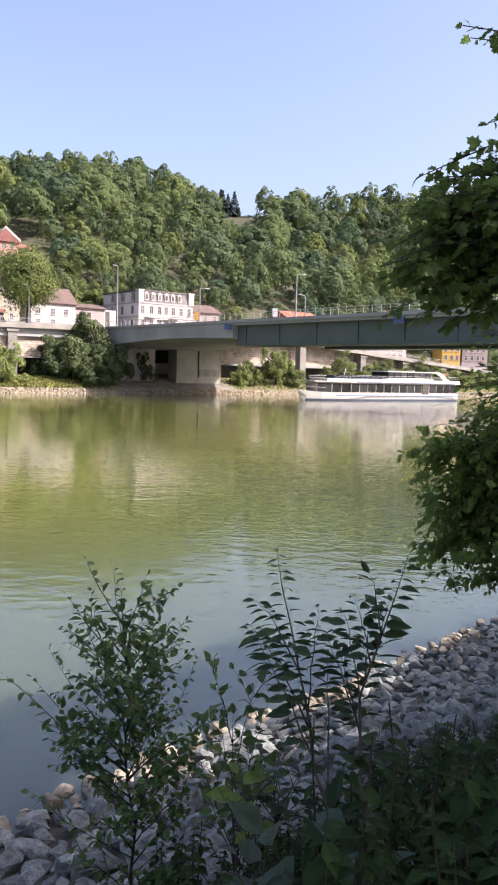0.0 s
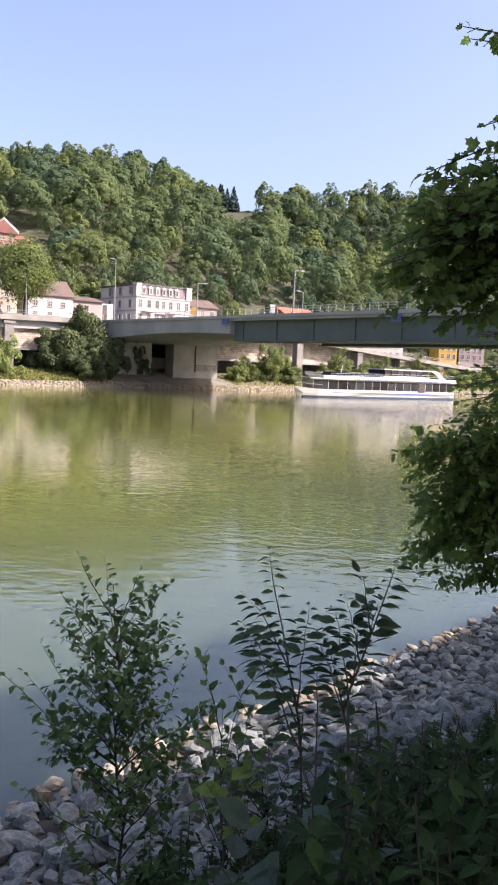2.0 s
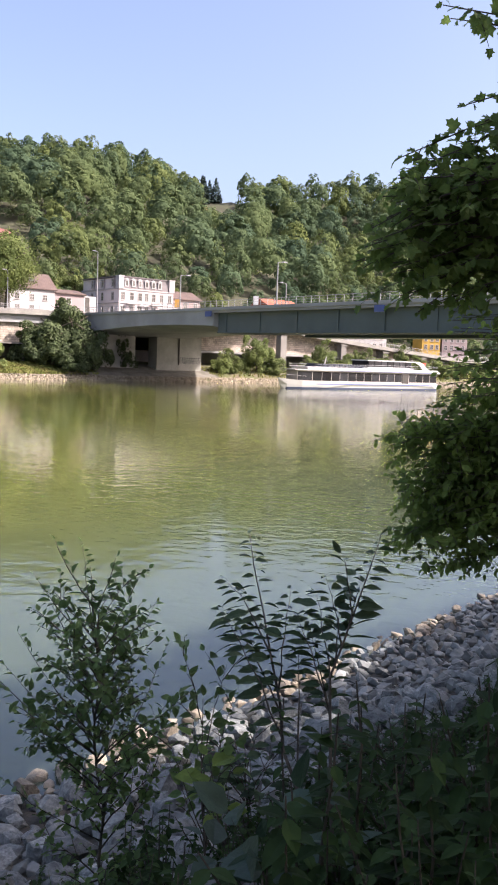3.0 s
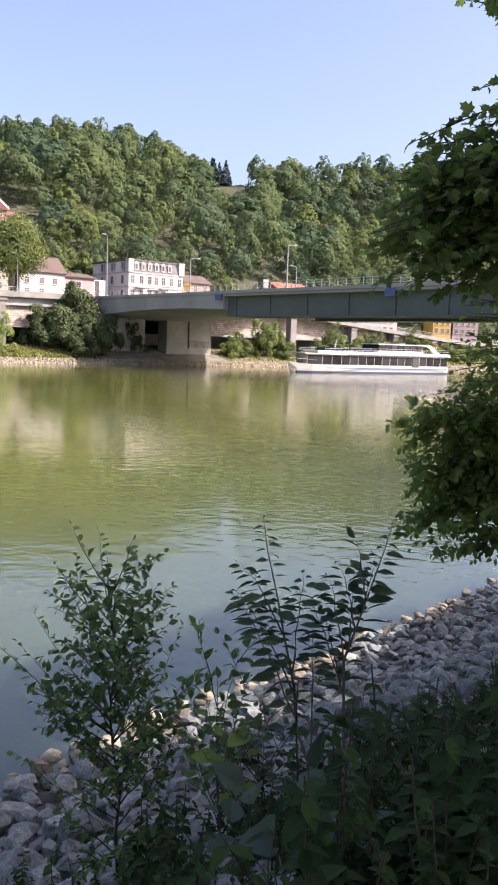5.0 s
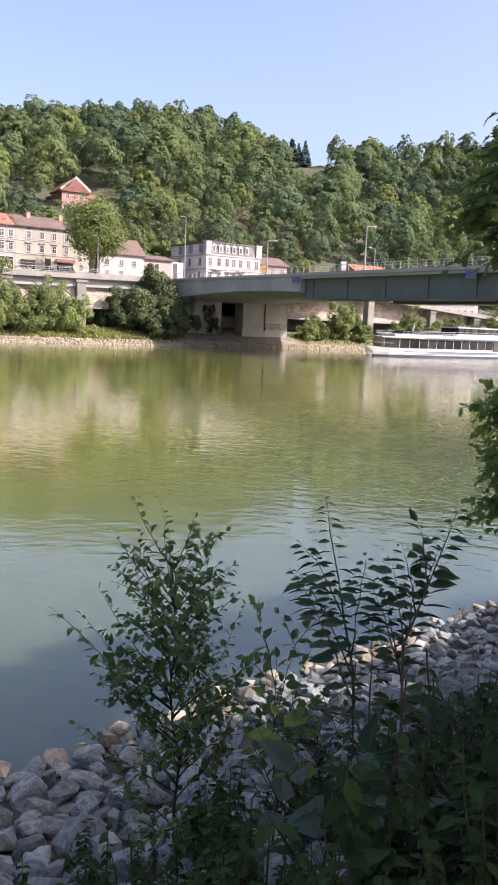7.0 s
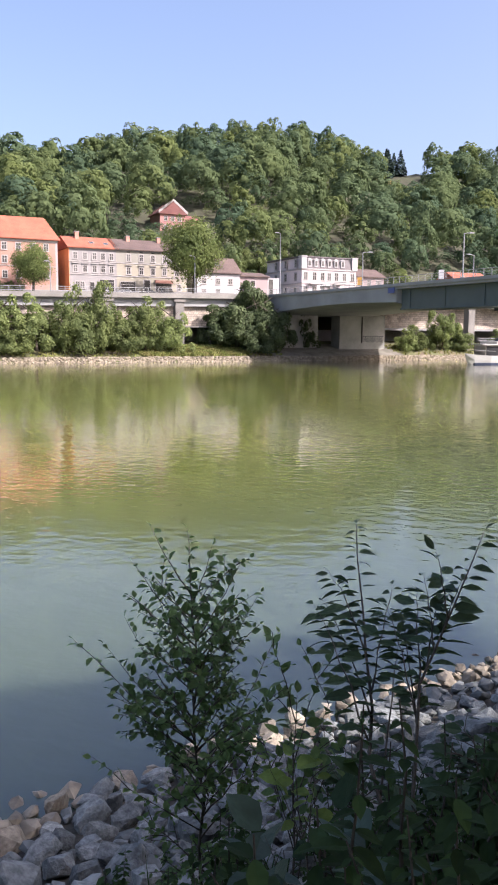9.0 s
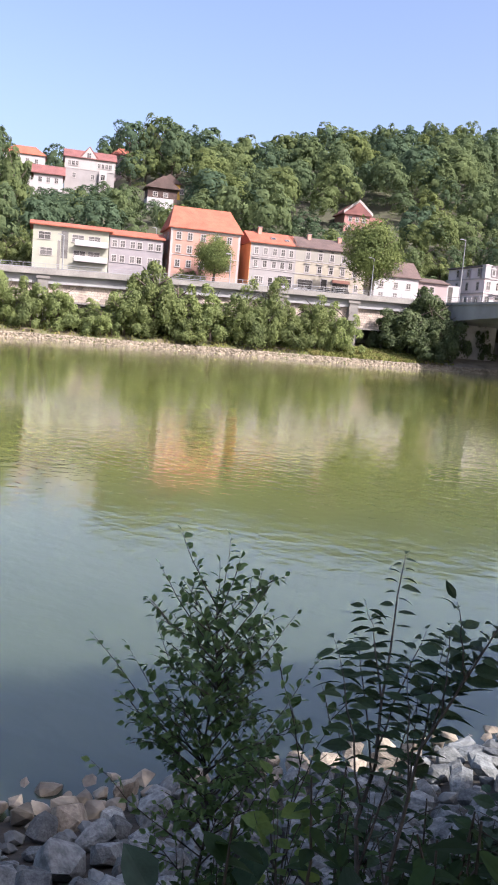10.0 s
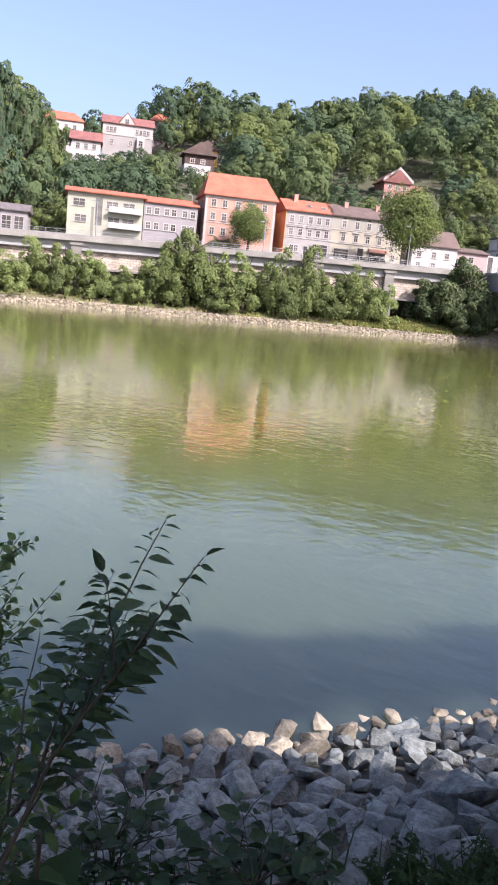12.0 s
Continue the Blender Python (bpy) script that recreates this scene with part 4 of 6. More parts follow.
# ---- the river boat ----
def boat():
    b = empty("excursion_boat", far(3.8, -25.0, 0) @ Matrix.Diagonal((1.08, 1, 1, 1)), "long white river excursion boat with dark window band", "boat")
    L, W = 40.0, 7.6
    st = [(0.0, 0.05, 2.0), (1.5, 0.95, 1.8), (4.0, 2.2, 1.6), (8.0, 3.3, 1.4), (14, 3.75, 1.35), (30, 3.8, 1.3), (38, 3.6, 1.35), (39.6, 3.2, 1.4)]
    v, f = [], []
    for x, hw, dk in st:
        for y, z in ((-hw, dk), (-hw * 0.97, 0.75), (-hw * 0.88, -0.4), (hw * 0.88, -0.4), (hw * 0.97, 0.75), (hw, dk)):
            v.append((x + (0.9 * (1 - (z + 0.4) / 2.3) if x < 1 else 0), y, z))
    for i in range(len(st) - 1):
        for k in range(6):
            f.append((i * 6 + k, i * 6 + (k + 1) % 6, (i + 1) * 6 + (k + 1) % 6, (i + 1) * 6 + k))
    f += [(5, 4, 3, 2, 1, 0), tuple(range(len(v) - 6, len(v)))]
    part("hull", Shape().add(v, f), WHITE_PAINT, b, smooth=False)
    part("boot_stripe", Shape().add([(x + (0.75 if x < 1 else 0), s * (hw * 0.95 + 0.03), z) for s in (-1, 1) for x, hw, dk in st for z in (-0.2, 0.32)], [q for s in (0, 16) for i in range(7) for q in [(s + 2 * i, s + 2 * i + 2, s + 2 * i + 3, s + 2 * i + 1)]]), NAVY_PAINT, b)
    part("rubbing_strake", Shape().box(6, -3.86, 0.92, 39.4, -3.76, 1.06).box(6, 3.76, 0.92, 39.4, 3.86, 1.06), BLUE_PAINT, b)
    side = [(3.2, 1.55), (6.0, 2.5), (10.0, 3.25), (39.0, 3.35)]

    def plan(pts, z0, z1, grow=0.0):
        o = [(x, -y - grow) for x, y in pts] + [(x, y + grow) for x, y in reversed(pts)]
        k = len(o)
        return Shape().add([(x, y, z0) for x, y in o] + [(x, y, z1) for x, y in o], [tuple(range(k - 1, -1, -1)), tuple(range(k, 2 * k))] + [(i, (i + 1) % k, (i + 1) % k + k, i + k) for i in range(k)])

    part("deckhouse", plan(side, 1.3, 3.5), WHITE_TRIM, b)
    for sgn in (-1, 1):
        for (xa, ya), (xb, yb) in zip(side[:-1], side[1:]):
            cnt = max(1, round((xb - xa) / 2.1))
            for k in range(cnt):
                if sgn < 0 and xa > 9 and k == 9:
                    continue
                p0, p1 = [(xa + (xb - xa) * (k + e) / cnt, sgn * (ya + (yb - ya) * (k + e) / cnt)) for e in (0.03, 0.97)]
                o = sgn * 0.03
                part("cabin_window", Shape().add([(p0[0], p0[1] + o, 1.62), (p1[0], p1[1] + o, 1.62), (p1[0], p1[1] + o, 3.3), (p0[0], p0[1] + o, 3.3), (p0[0], p0[1] - o, 1.62), (p1[0], p1[1] - o, 1.62), (p1[0], p1[1] - o, 3.3), (p0[0], p0[1] - o, 3.3)], [(0, 1, 2, 3), (7, 6, 5, 4), (0, 4, 5, 1), (1, 5, 6, 2), (2, 6, 7, 3), (3, 7, 4, 0)]), BOAT_PANE, b)
    part("cabin_door", Shape().box(28.7, -3.45, 1.3, 30.5, -3.36, 3.25), SHUTTER, b)
    part("upper_deck", plan([(2.6, 1.6), (6.0, 2.85), (10.0, 3.6), (39.6, 3.7)], 3.5, 3.72), WHITE_PAINT, b)
    part("bulwark", plan([(5.0, 2.3), (7.0, 2.85), (10.5, 3.5), (39.5, 3.62)], 3.72, 4.2), WHITE_PAINT, b)
    part("blue_band", Shape().box(11, -3.74, 3.56, 38, -3.705, 3.66), BLUE_PAINT, b)
    wh = part("wheelhouse", Shape().box(20.0, -2.4, 4.0, 33.0, 2.4, 4.55).box(20.0, -2.4, 5.75, 33.6, 2.4, 5.95), WHITE_PAINT, b)
    for k in range(7):
        part("wheelhouse_window", Shape().box(20.3 + 1.75 * k, -2.3, 4.55, 21.85 + 1.75 * k, 2.3, 5.75), BOAT_PANE, wh)
    for s in (-3.5, 3.3):
        part("tail_fin", Shape().prism([(31.0, 5.95), (33.4, 5.95), (34.6, 5.5), (35.6, 4.7), (36.6, 4.2), (34.6, 4.2), (33.6, 5.2), (32.4, 5.7)], s, s + 0.2), WHITE_PAINT, b)
    part("mast", Shape().tube([(10.8, 0, 3.9), (11.4, 0, 6.2)], [0.14, 0.08], 6).tube([(11.1, -0.7, 5.4), (11.1, 0.7, 5.4)], [0.05, 0.05], 5), WHITE_PAINT, b)
    rail = Shape()
    for s in (-3.6, 3.6):
        for z in (4.55, 4.9):
            rail.tube([(5.5, s, z - 0.3), (20, s, z), (39, s, z + 0.1)], [0.03] * 3, 5)
        for k in range(24):
            rail.tube([(5.6 + 1.4 * k, s, 3.8), (5.6 + 1.4 * k, s, 4.9)], [0.025, 0.025], 4)
        rail.tube([(1.2, s * 0.3, 2.6), (4.6, s * 0.7, 2.4)], [0.03, 0.03], 5)
    part("deck_rail", rail, GALV, b)
    for k in range(8):
        part("deck_bench", Shape().box(8.5 + 1.4 * k, -2.6, 4.0, 8.9 + 1.4 * k, 2.6, 4.45).box(8.85 + 1.4 * k, -2.6, 4.4, 8.95 + 1.4 * k, 2.6, 4.85), NAVY_PAINT, b)
    fl = part("flagstaff", Shape().tube([(39.0, 0, 4.2), (39.4, 0, 6.0)], [0.04, 0.03], 5), WHITE_PAINT, b)
    part("flag", Shape().box(38.2, -0.02, 5.2, 39.2, 0.02, 5.8), RED_PAINT, fl)


boat()


def car(u, v, z, color, label, turn=0.0, van=False):
    c = empty("parked_car", far(u, v, z, turn), label, "car", "cars on the riverside road")
    top = 1.9 if van else 1.42
    body = Shape().prism([(0, 0.35), (4.3, 0.35), (4.35, 0.75), (4.1, 0.95), (3.2, 1.0), (2.7, top), (0.7, top), (0.15, 1.0), (0, 0.8)], 0, 1.75)
    part("body", body, color, c)
    part("side_glass", Shape().prism([(0.55, 1.02), (2.95, 1.02), (2.55, top - 0.1), (0.85, top - 0.1)], -0.012, 1.762), PANE, c)
    for x in (0.8, 3.4):
        for y in (0.0, 1.55):
            part("wheel", Shape().tube([(x, y - 0.02, 0.32), (x, y + 0.22, 0.32)], [0.32, 0.32], 12), RUBBER, c)


SILVER = mat("silver_car_paint", (0.5, 0.5, 0.52), 0.3, 0.04, metal=0.5)
DARKCAR = mat("dark_car_paint", (0.04, 0.045, 0.05), 0.25, 0.05)
car(-50.0, 24.5, 12.5, SILVER, "silver car on the riverside road")
car(-36.5, 24.5, 12.75, DARKCAR, "dark van parked before the cream terrace", van=True)
car(-45.5, 24.5, 12.6, WHITE_PAINT, "white car parked before the terrace")
car(-40.8, 24.0, 12.7, DARKCAR, "dark car parked before the terrace")
car(-36.0, 19.0, 6.69, WHITE_PAINT, "white car parked on the ledge under the wall")


# ---- trees and shrubs of the far bank ----
def bush_cards(height, radius, clumps, per, leaf, rng):
    """Leaves of a many-stemmed shrub: several leaning peaks of unlike height, leafy to the ground."""
    stems = [(math.cos(j * 1.7 + 1) * radius * 0.42, math.sin(j * 1.7 + 1) * radius * 0.42, height * (1.0 if j == 0 else rng.uniform(0.55, 0.9))) for j in range(5)]
    out = []
    for k in range(clumps):
        sx, sy, hj = stems[k % 5]
        z = rng.uniform(0.08, 0.95) * hj
        a, reach = rng.uniform(0, 6.283), radius * (0.06 + 0.5 * (1 - (z / hj) ** 1.4))
        c = np.array([sx + math.cos(a) * reach, sy + math.sin(a) * reach, z])
        r = radius * rng.uniform(0.15, 0.29)
        d = unit(rng.normal(size=(per, 3)) + np.array([0.7 * math.cos(a), 0.7 * math.sin(a), 0.5]))
        p = c + d * r * rng.uniform(0.75, 1.12, size=(per, 1))
        p[:, 2] = np.maximum(p[:, 2], 0.05)
        out.append(cards(p, unit(d + 0.4 * rng.normal(size=(per, 3))), leaf * rng.uniform(0.6, 1.35, size=per), 1.2, rng))
    return np.concatenate(out)


def wood_crown(rng, dense=1.0):
    """A broad forest crown, 1 high: billows of unlike size over a dome, each with its own cap of leaves."""
    out = []
    n = 25
    wide = rng.uniform(0.24, 0.32)
    for k in range(n):
        up = 1.0 - 1.42 * (k + rng.uniform(0, 0.9)) / n
        a = k * 2.4 + rng.uniform(-0.6, 0.6)
        flat = math.sqrt(max(0.0, 1 - up * up))
        d0 = np.array([math.cos(a) * flat, math.sin(a) * flat, up])
        c = np.array([0, 0, 0.54]) + d0 * np.array([wide, wide, 0.33]) * rng.uniform(0.72, 1.08)
        r = rng.uniform(0.065, 0.135)
        per = int(92 * dense * (r / 0.125) ** 1.7)
        d = unit(rng.normal(size=(per, 3)) + 1.15 * d0 + np.array([0, 0, 0.45]))
        lump = 1 + 0.14 * np.sin(d[:, :1] * 7 + k) * np.cos(d[:, 1:2] * 6 - k)
        p = c + d * np.array([r, r, r * 0.85]) * lump * rng.uniform(0.84, 1.06, size=(per, 1))
        out.append(cards(p, unit(0.8 * d + 0.6 * d0 + 0.2 * rng.normal(size=(per, 3))), 0.0212 * dense ** -0.6 * rng.uniform(0.55, 1.3, size=per), 1.2, rng))
    return np.concatenate(out)


def tree_template(rng, height, radius, low, clumps, per, leaf, material, limbs=7):
    c = cards_mesh("crown", crown_cards(height, radius, low, clumps, per, leaf, rng) if low > 0.5 else bush_cards(height, radius, clumps, per, leaf, rng), material)
    s = Shape()
    s.tube([(0, 0, -1.0), (0.08 * radius, 0, height * 0.3), (-0.05 * radius, 0.05 * radius, height * 0.8)], [0.05 * radius + 0.1, 0.04 * radius + 0.06, 0.03], 8)
    for k in range(limbs):
        a = k * 2.4
        z = height * (0.25 + 0.07 * k)
        s.tube([(0, 0, z), (math.cos(a) * radius * 0.35, math.sin(a) * radius * 0.35, z + height * 0.1), (math.cos(a) * radius * 0.75, math.sin(a) * radius * 0.75, z + height * 0.2)], [0.03 * radius, 0.02 * radius, 0.02], 6)
    return s.mesh("trunk", BARK, True), c


def wood_template(rng, tint):
    """A single broad tree with the crown of the hill woods."""
    trunk = tree_template(rng, 6.0, 2.8, 0.75, 1, 4, 0.1, LEAF_WOOD)[0]
    me = cards_mesh("crown", wood_crown(rng) * np.array([6.6, 6.6, 6.0]), LEAF_WOOD)
    me.attributes.new("tint", "FLOAT", "FACE").data.foreach_set("value", np.full(len(me.polygons), tint, dtype=np.float32))
    return trunk, me


TEMPL = {
    "bush": [tree_template(np.random.default_rng(20 + k), 1.0 * 6, 3.0, 0.3, 60, 150, 0.11, LEAF_BUSH) for k in range(5)],
    "dark": [tree_template(np.random.default_rng(30 + k), 1.0 * 6, 3.0, 0.2, 64, 150, 0.12, LEAF_DARK) for k in range(2)],
    "tree": [tree_template(np.random.default_rng(40 + k), 6.0, 2.8, 0.75, 90, 210, 0.075, LEAF_LIME) for k in range(2)],
    "wood": [wood_template(np.random.default_rng(60 + k), tint) for k, tint in enumerate((0.95, 0.7, 0.35, 0.85))],
}


def tree(kind, k, u, v, height, radius, label, z=None, turn=0.0, name="tree"):
    trunk, crown = TEMPL[kind][k % len(TEMPL[kind])]
    x, y = xy_of(u, v)
    t = empty(name, far(u, v, gz(x, y) - 0.1 if z is None else z, turn) @ Matrix.Diagonal((radius / 2.8, radius / 2.8, height / 6.0, 1)), label, name, "shrubs and trees of the far bank")
    part("trunk", trunk, None, t)
    part("crown", crown, None, t)
    return t


r5 = random.Random(5)
tree("tree", 0, -32.6, 15.5, 15.6, 6.4, "broad round lime tree beside the riverside road", z=12.3)
tree("tree", 1, -63.4, 22.0, 9.6, 3.9, "small round tree before the apricot house", z=12.3)
for u, h in ((-69.5, 3.0), (-67.2, 3.4), (-65.6, 3.0)):
    tree("bush", int(h * 7), u, 24.5, h, 1.4, "small green shrub before the apricot house", z=12.3, name="shrub")
# the dark thicket at the bridge head
for k, (u, v, h, r) in enumerate(((-26.5, 7.5, 9.5, 4.6), (-22.0, 7.0, 11.5, 4.6), (-19.8, 4.5, 9.0, 3.6), (-29.0, 9.0, 7.0, 3.6), (-10.2, 8.5, 6.8, 2.2), (-24.0, 4.0, 5.0, 3.0))):
    tree("dark", k, u, v, h * 1.2, r * 1.2, "dense dark green thicket at the bridge head", turn=40 * k, name="shrub")
# the green belt between water and road
belt = [(-113, 6, 9.5, 4.6), (-107, 4.5, 6.0, 3.4), (-102, 6, 7.5, 3.2), (-97.5, 5, 8.5, 3.0), (-93, 5, 6.0, 3.0), (-89.5, 6, 5.5, 3.0), (-82, 5, 7.6, 4.0), (-77, 5.5, 12.5, 4.4), (-72.5, 5, 9.0, 4.4), (-70, 3.5, 5.4, 3.0), (-66, 6, 8.0, 3.6), (-60.5, 4.5, 10.0, 3.8), (-56, 4.5, 10.0, 3.4), (-51, 5, 8.8, 3.8), (-46.5, 5, 8.4, 3.6), (-41, 5, 8.6, 3.2), (-86, 3.2, 4.0, 2.2), (-119, 6, 9, 4.4), (-126, 7, 10, 5), (-133, 7, 10, 5)]
for k, (u, v, h, r) in enumerate(belt):
    tree("bush", k, u, v, h * (1.38, 1.08, 1.3, 1.15)[k % 4], r * (1.1, 1.2, 1.05)[k % 3], "sunlit green riverside shrub on the bank", turn=53 * k, name="shrub")
for k, (u, v, h, r) in enumerate(((13, 5, 4.0, 2.2), (16.5, 6, 5.0, 2.4), (24, 6, 8.6, 3.4), (29, 5, 4.4, 2.4), (40, 6, 4.2, 2.6), (46, 7, 7.4, 2.8), (52, 6, 5.0, 2.6), (58, 6, 7.0, 3.0), (66, 7, 5.0, 3.0), (75, 7, 7.4, 2.6), (83, 8, 4.6, 3.4), (92, 7, 4.4, 3.4), (101, 7, 4.6, 3.6), (112, 7, 4.6, 3.6))):
    tree("bush", k + 1, u, v, h * 1.2, r * 1.15, "green riverside shrub beyond the bridge", turn=37 * k, name="shrub")
for k in range(26):
    tree("bush", k, -36.0 + 2.8 * k + r5.uniform(-1, 1), 41 + (k * 5) % 12 + r5.uniform(0, 4), r5.uniform(6, 10), r5.uniform(3, 4.2), "bright green shrub behind the cottages", name="shrub")


for k in range(16):
    tree("bush", k, -29.0 + 4.1 * k + r5.uniform(-1, 1), 55 + (k * 5) % 9, r5.uniform(6, 9), r5.uniform(3.2, 4.4), "bright green shrub at the foot of the woods", name="shrub")
for k in range(8):
    tree("bush", k, -117.0 + 2.6 * k, 44 + (k * 3) % 7, 8.0 + (k * 5) % 4, 3.6, "bright green shrub behind the low building", name="shrub")
for k, (u, v, h) in enumerate(((-72, 128, 13), (-66, 138, 12), (-58, 134, 13), (-96, 124, 8), (-88, 128, 7), (-80, 126, 9), (-54, 150, 14))):
    tree("wood", k, u, v, h, h * 0.40, "green broadleaf tree between the hill houses")
# the two great crowns on the skyline behind the chalet
for k, (u, v, top, r) in enumerate(((-70.5, 150, 71.5, 7.6), (-58.5, 152, 74.0, 7.0), (-64.5, 154, 68.0, 5.0))):
    g = gz(*xy_of(u, v))
    tree("wood", k, u, v, top - g + 0.8, r, "great dark broadleaf tree on the skyline")
# tall trees beside the hill houses
for k, (u, v, top, r) in enumerate(((-116.5, 72, 56.5, 5.6), (-109.5, 70, 48.5, 5.0), (-104.0, 68, 43.5, 4.6), (-122.0, 74, 50.0, 6.0), (-113.0, 60, 37.0, 5.0), (-105.5, 58, 33.0, 4.4), (-112.0, 46, 30.0, 5.2), (-119.5, 50, 33.0, 5.4))):
    g = gz(*xy_of(u, v))
    tree("wood", k + (2 if v < 50 else 0), u, v, top - g + 0.5, r, "tall dense tree on the slope beside the hill houses", turn=70 * k)


# ---- wooded hill ----
# houses on the hill: span along u, span along v, height from which the front shows
CLEAR = [(-11, 2, 94, 106, 35.2), (-69, -59, 102, 113, 39.5), (-92, -75, 141, 155, 47), (-102, -91, 133, 145, 43), (-113, -97, 167, 180, 57.5), (-76, -67, 157, 169, 62.0), (-65, -56, 117, 127, 47.5), (-74, -58, 44, 58, 24), (126, 150, 176, 212, 74.5)]


def forest():
    rng = np.random.default_rng(11)
    temps, sparse = [wood_crown(rng) for _ in range(8)], [wood_crown(rng, 0.6) for _ in range(8)]
    low = [wood_crown(rng)[::3] for _ in range(4)]
    firs = []
    for _ in range(2):
        ps, ns = [], []
        for lv in np.linspace(0.08, 0.98, 40):
            m = max(6, int(40 * (1 - lv)))
            a = rng.uniform(0, 6.283, m)
            rr = 0.30 * (1 - lv) * rng.uniform(0.5, 1.1, m) + 0.006
            ps.append(np.stack([np.cos(a) * rr, np.sin(a) * rr, lv - 0.25 * rr], axis=1))
            ns.append(np.stack([np.cos(a) * 0.5, np.sin(a) * 0.5, np.ones(m)], axis=1))
        ps, ns = np.concatenate(ps), unit(np.concatenate(ns) + 0.3 * rng.normal(size=(sum(len(p) for p in ps), 3)))
        firs.append(cards(ps, ns, 0.036 * np.ones(len(ps)), 1.5, rng))
    broad, needle, tint = [], [], []
    for gu in np.arange(-190, 262, 4.7):
        for gv in np.arange(46, 212, 9.8):
            u, v = gu + rng.uniform(-4, 4), gv + rng.uniform(-4, 4)
            vc = np.interp(u, CREST_U, CREST_V)
            # smaller trees stand closer together along the crest
            crest = v > vc - 48
            if round((gu + 190) / 4.7) % 2 and not crest:
                continue
            if v > vc + 6 or (v < 53 and -30 < u < 34) or (v < 52 and -130 < u < 30 and rng.random() < 0.3):
                continue
            if any(a - 3 < u < b + 3 and c - 3 < v < d + 3 for a, b, c, d, _ in CLEAR):
                continue
            x, y = xy_of(u, v)
            h = (rng.uniform(11, 16) if rng.random() < 0.55 else rng.uniform(16, 24)) * (0.8 if v < 60 else 1.0) * np.interp(vc - v, (-6, 45), (0.66 if u < 110 else 0.85, 1.0))
            for a, b, c, d, zb in CLEAR:
                k = (c + 142) / (v + 142)
                if c - 130 < v <= c and a - 4 < -96.6 + (u + 96.6) * k < b + 4:
                    h = min(h, 5 + (zb - 5) / k - gz(x, y) + rng.uniform(-1, 1.5))
            h = max(h, rng.uniform(2.4, 3.4))
            if crest:
                h *= rng.uniform(0.78, 1.04) if u < 146 else rng.uniform(0.82, 0.98)
            w = max(h, 8.0) * rng.uniform(0.75, 1.1) * (0.88 if crest else 1.0)
            a = rng.uniform(0, 6.283)
            t = (sparse if crest else temps)[rng.integers(8)]
            ca, sa = math.cos(a), math.sin(a)
            p = t * np.array([w, w, h])
            q = np.stack([p[..., 0] * ca - p[..., 1] * sa + x, p[..., 0] * sa + p[..., 1] * ca + y, p[..., 2] + gz(x, y) - 0.5], axis=-1)
            broad.append(q)
            tint.append(np.full(len(q), rng.random() ** 0.8))
            # low growth between the trunks
            bu, bv = u + rng.uniform(3.5, 6), v + rng.uniform(-3, 3)
            if crest and u < 120 and rng.random() < 0.5:
                continue
            if bv < vc + 7 and not any(a - 2 < bu < b + 2 and c - 2 < bv < d + 2 for a, b, c, d, _ in CLEAR[:-1]):
                x, y = xy_of(bu, bv)
                bh = (rng.uniform(4.0, 6.0) if v < vc - 25 else rng.uniform(7.5, 10.0) if u < 120 else rng.uniform(12.0, 15.0)) if h > 7 else rng.uniform(2.0, 2.8)
                q = low[rng.integers(4)] * np.array([11.0, 11.0, bh]) + np.array([x, y, gz(x, y) - 0.2 * bh])
                broad.append(q)
                tint.append(np.full(len(q), rng.random()))
    # a stand of firs on the crest beside the stubble field
    for u, v, h in ((131.5, 196, 12.0), (134.0, 195, 13.5), (136.5, 197, 12.5), (139.0, 195, 14.0), (141.5, 197, 12.5), (144.0, 196, 11.0), (146.5, 194, 12.0)):
        x, y = xy_of(u, v)
        needle.append(firs[0] * np.array([h * 1.1, h * 1.1, h]) + np.array([x, y, gz(x, y) - 0.5]))
    fu, fv = np.meshgrid(np.linspace(126, 136.5, 12), np.linspace(177, 199, 12))
    fx, fy = xy_of(fu, fv)
    fi = np.arange(144).reshape(12, 12)
    fq = np.stack([fi[:-1, :-1], fi[:-1, 1:], fi[1:, 1:], fi[1:, :-1]], axis=-1).reshape(-1, 4)
    stubble = mat("ripe_field_stubble", (0.50, 0.27, 0.10), 0.95, 0.2, 0.4, 3.0, 0.3)
    tagged(new("field", array_mesh("field", np.stack([fx, fy, ground_height(fx, fy) + 0.9], axis=-1).reshape(-1, 3), fq, stubble)), "small ripe orange field on the crest", "field", kind="structure")
    woods = cards_mesh("woods", np.concatenate(broad), LEAF_WOOD)
    woods.attributes.new("tint", "FLOAT", "FACE").data.foreach_set("value", np.concatenate(tint).astype(np.float32))
    tagged(new("woods", woods), "dense sunlit broadleaf woods covering the steep hill", "woods", kind="stuff")
    tagged(new("fir_trees", cards_mesh("fir_trees", np.concatenate(needle), LEAF_FIR)), "dark firs standing among the hill woods", "fir trees", kind="stuff")


forest()


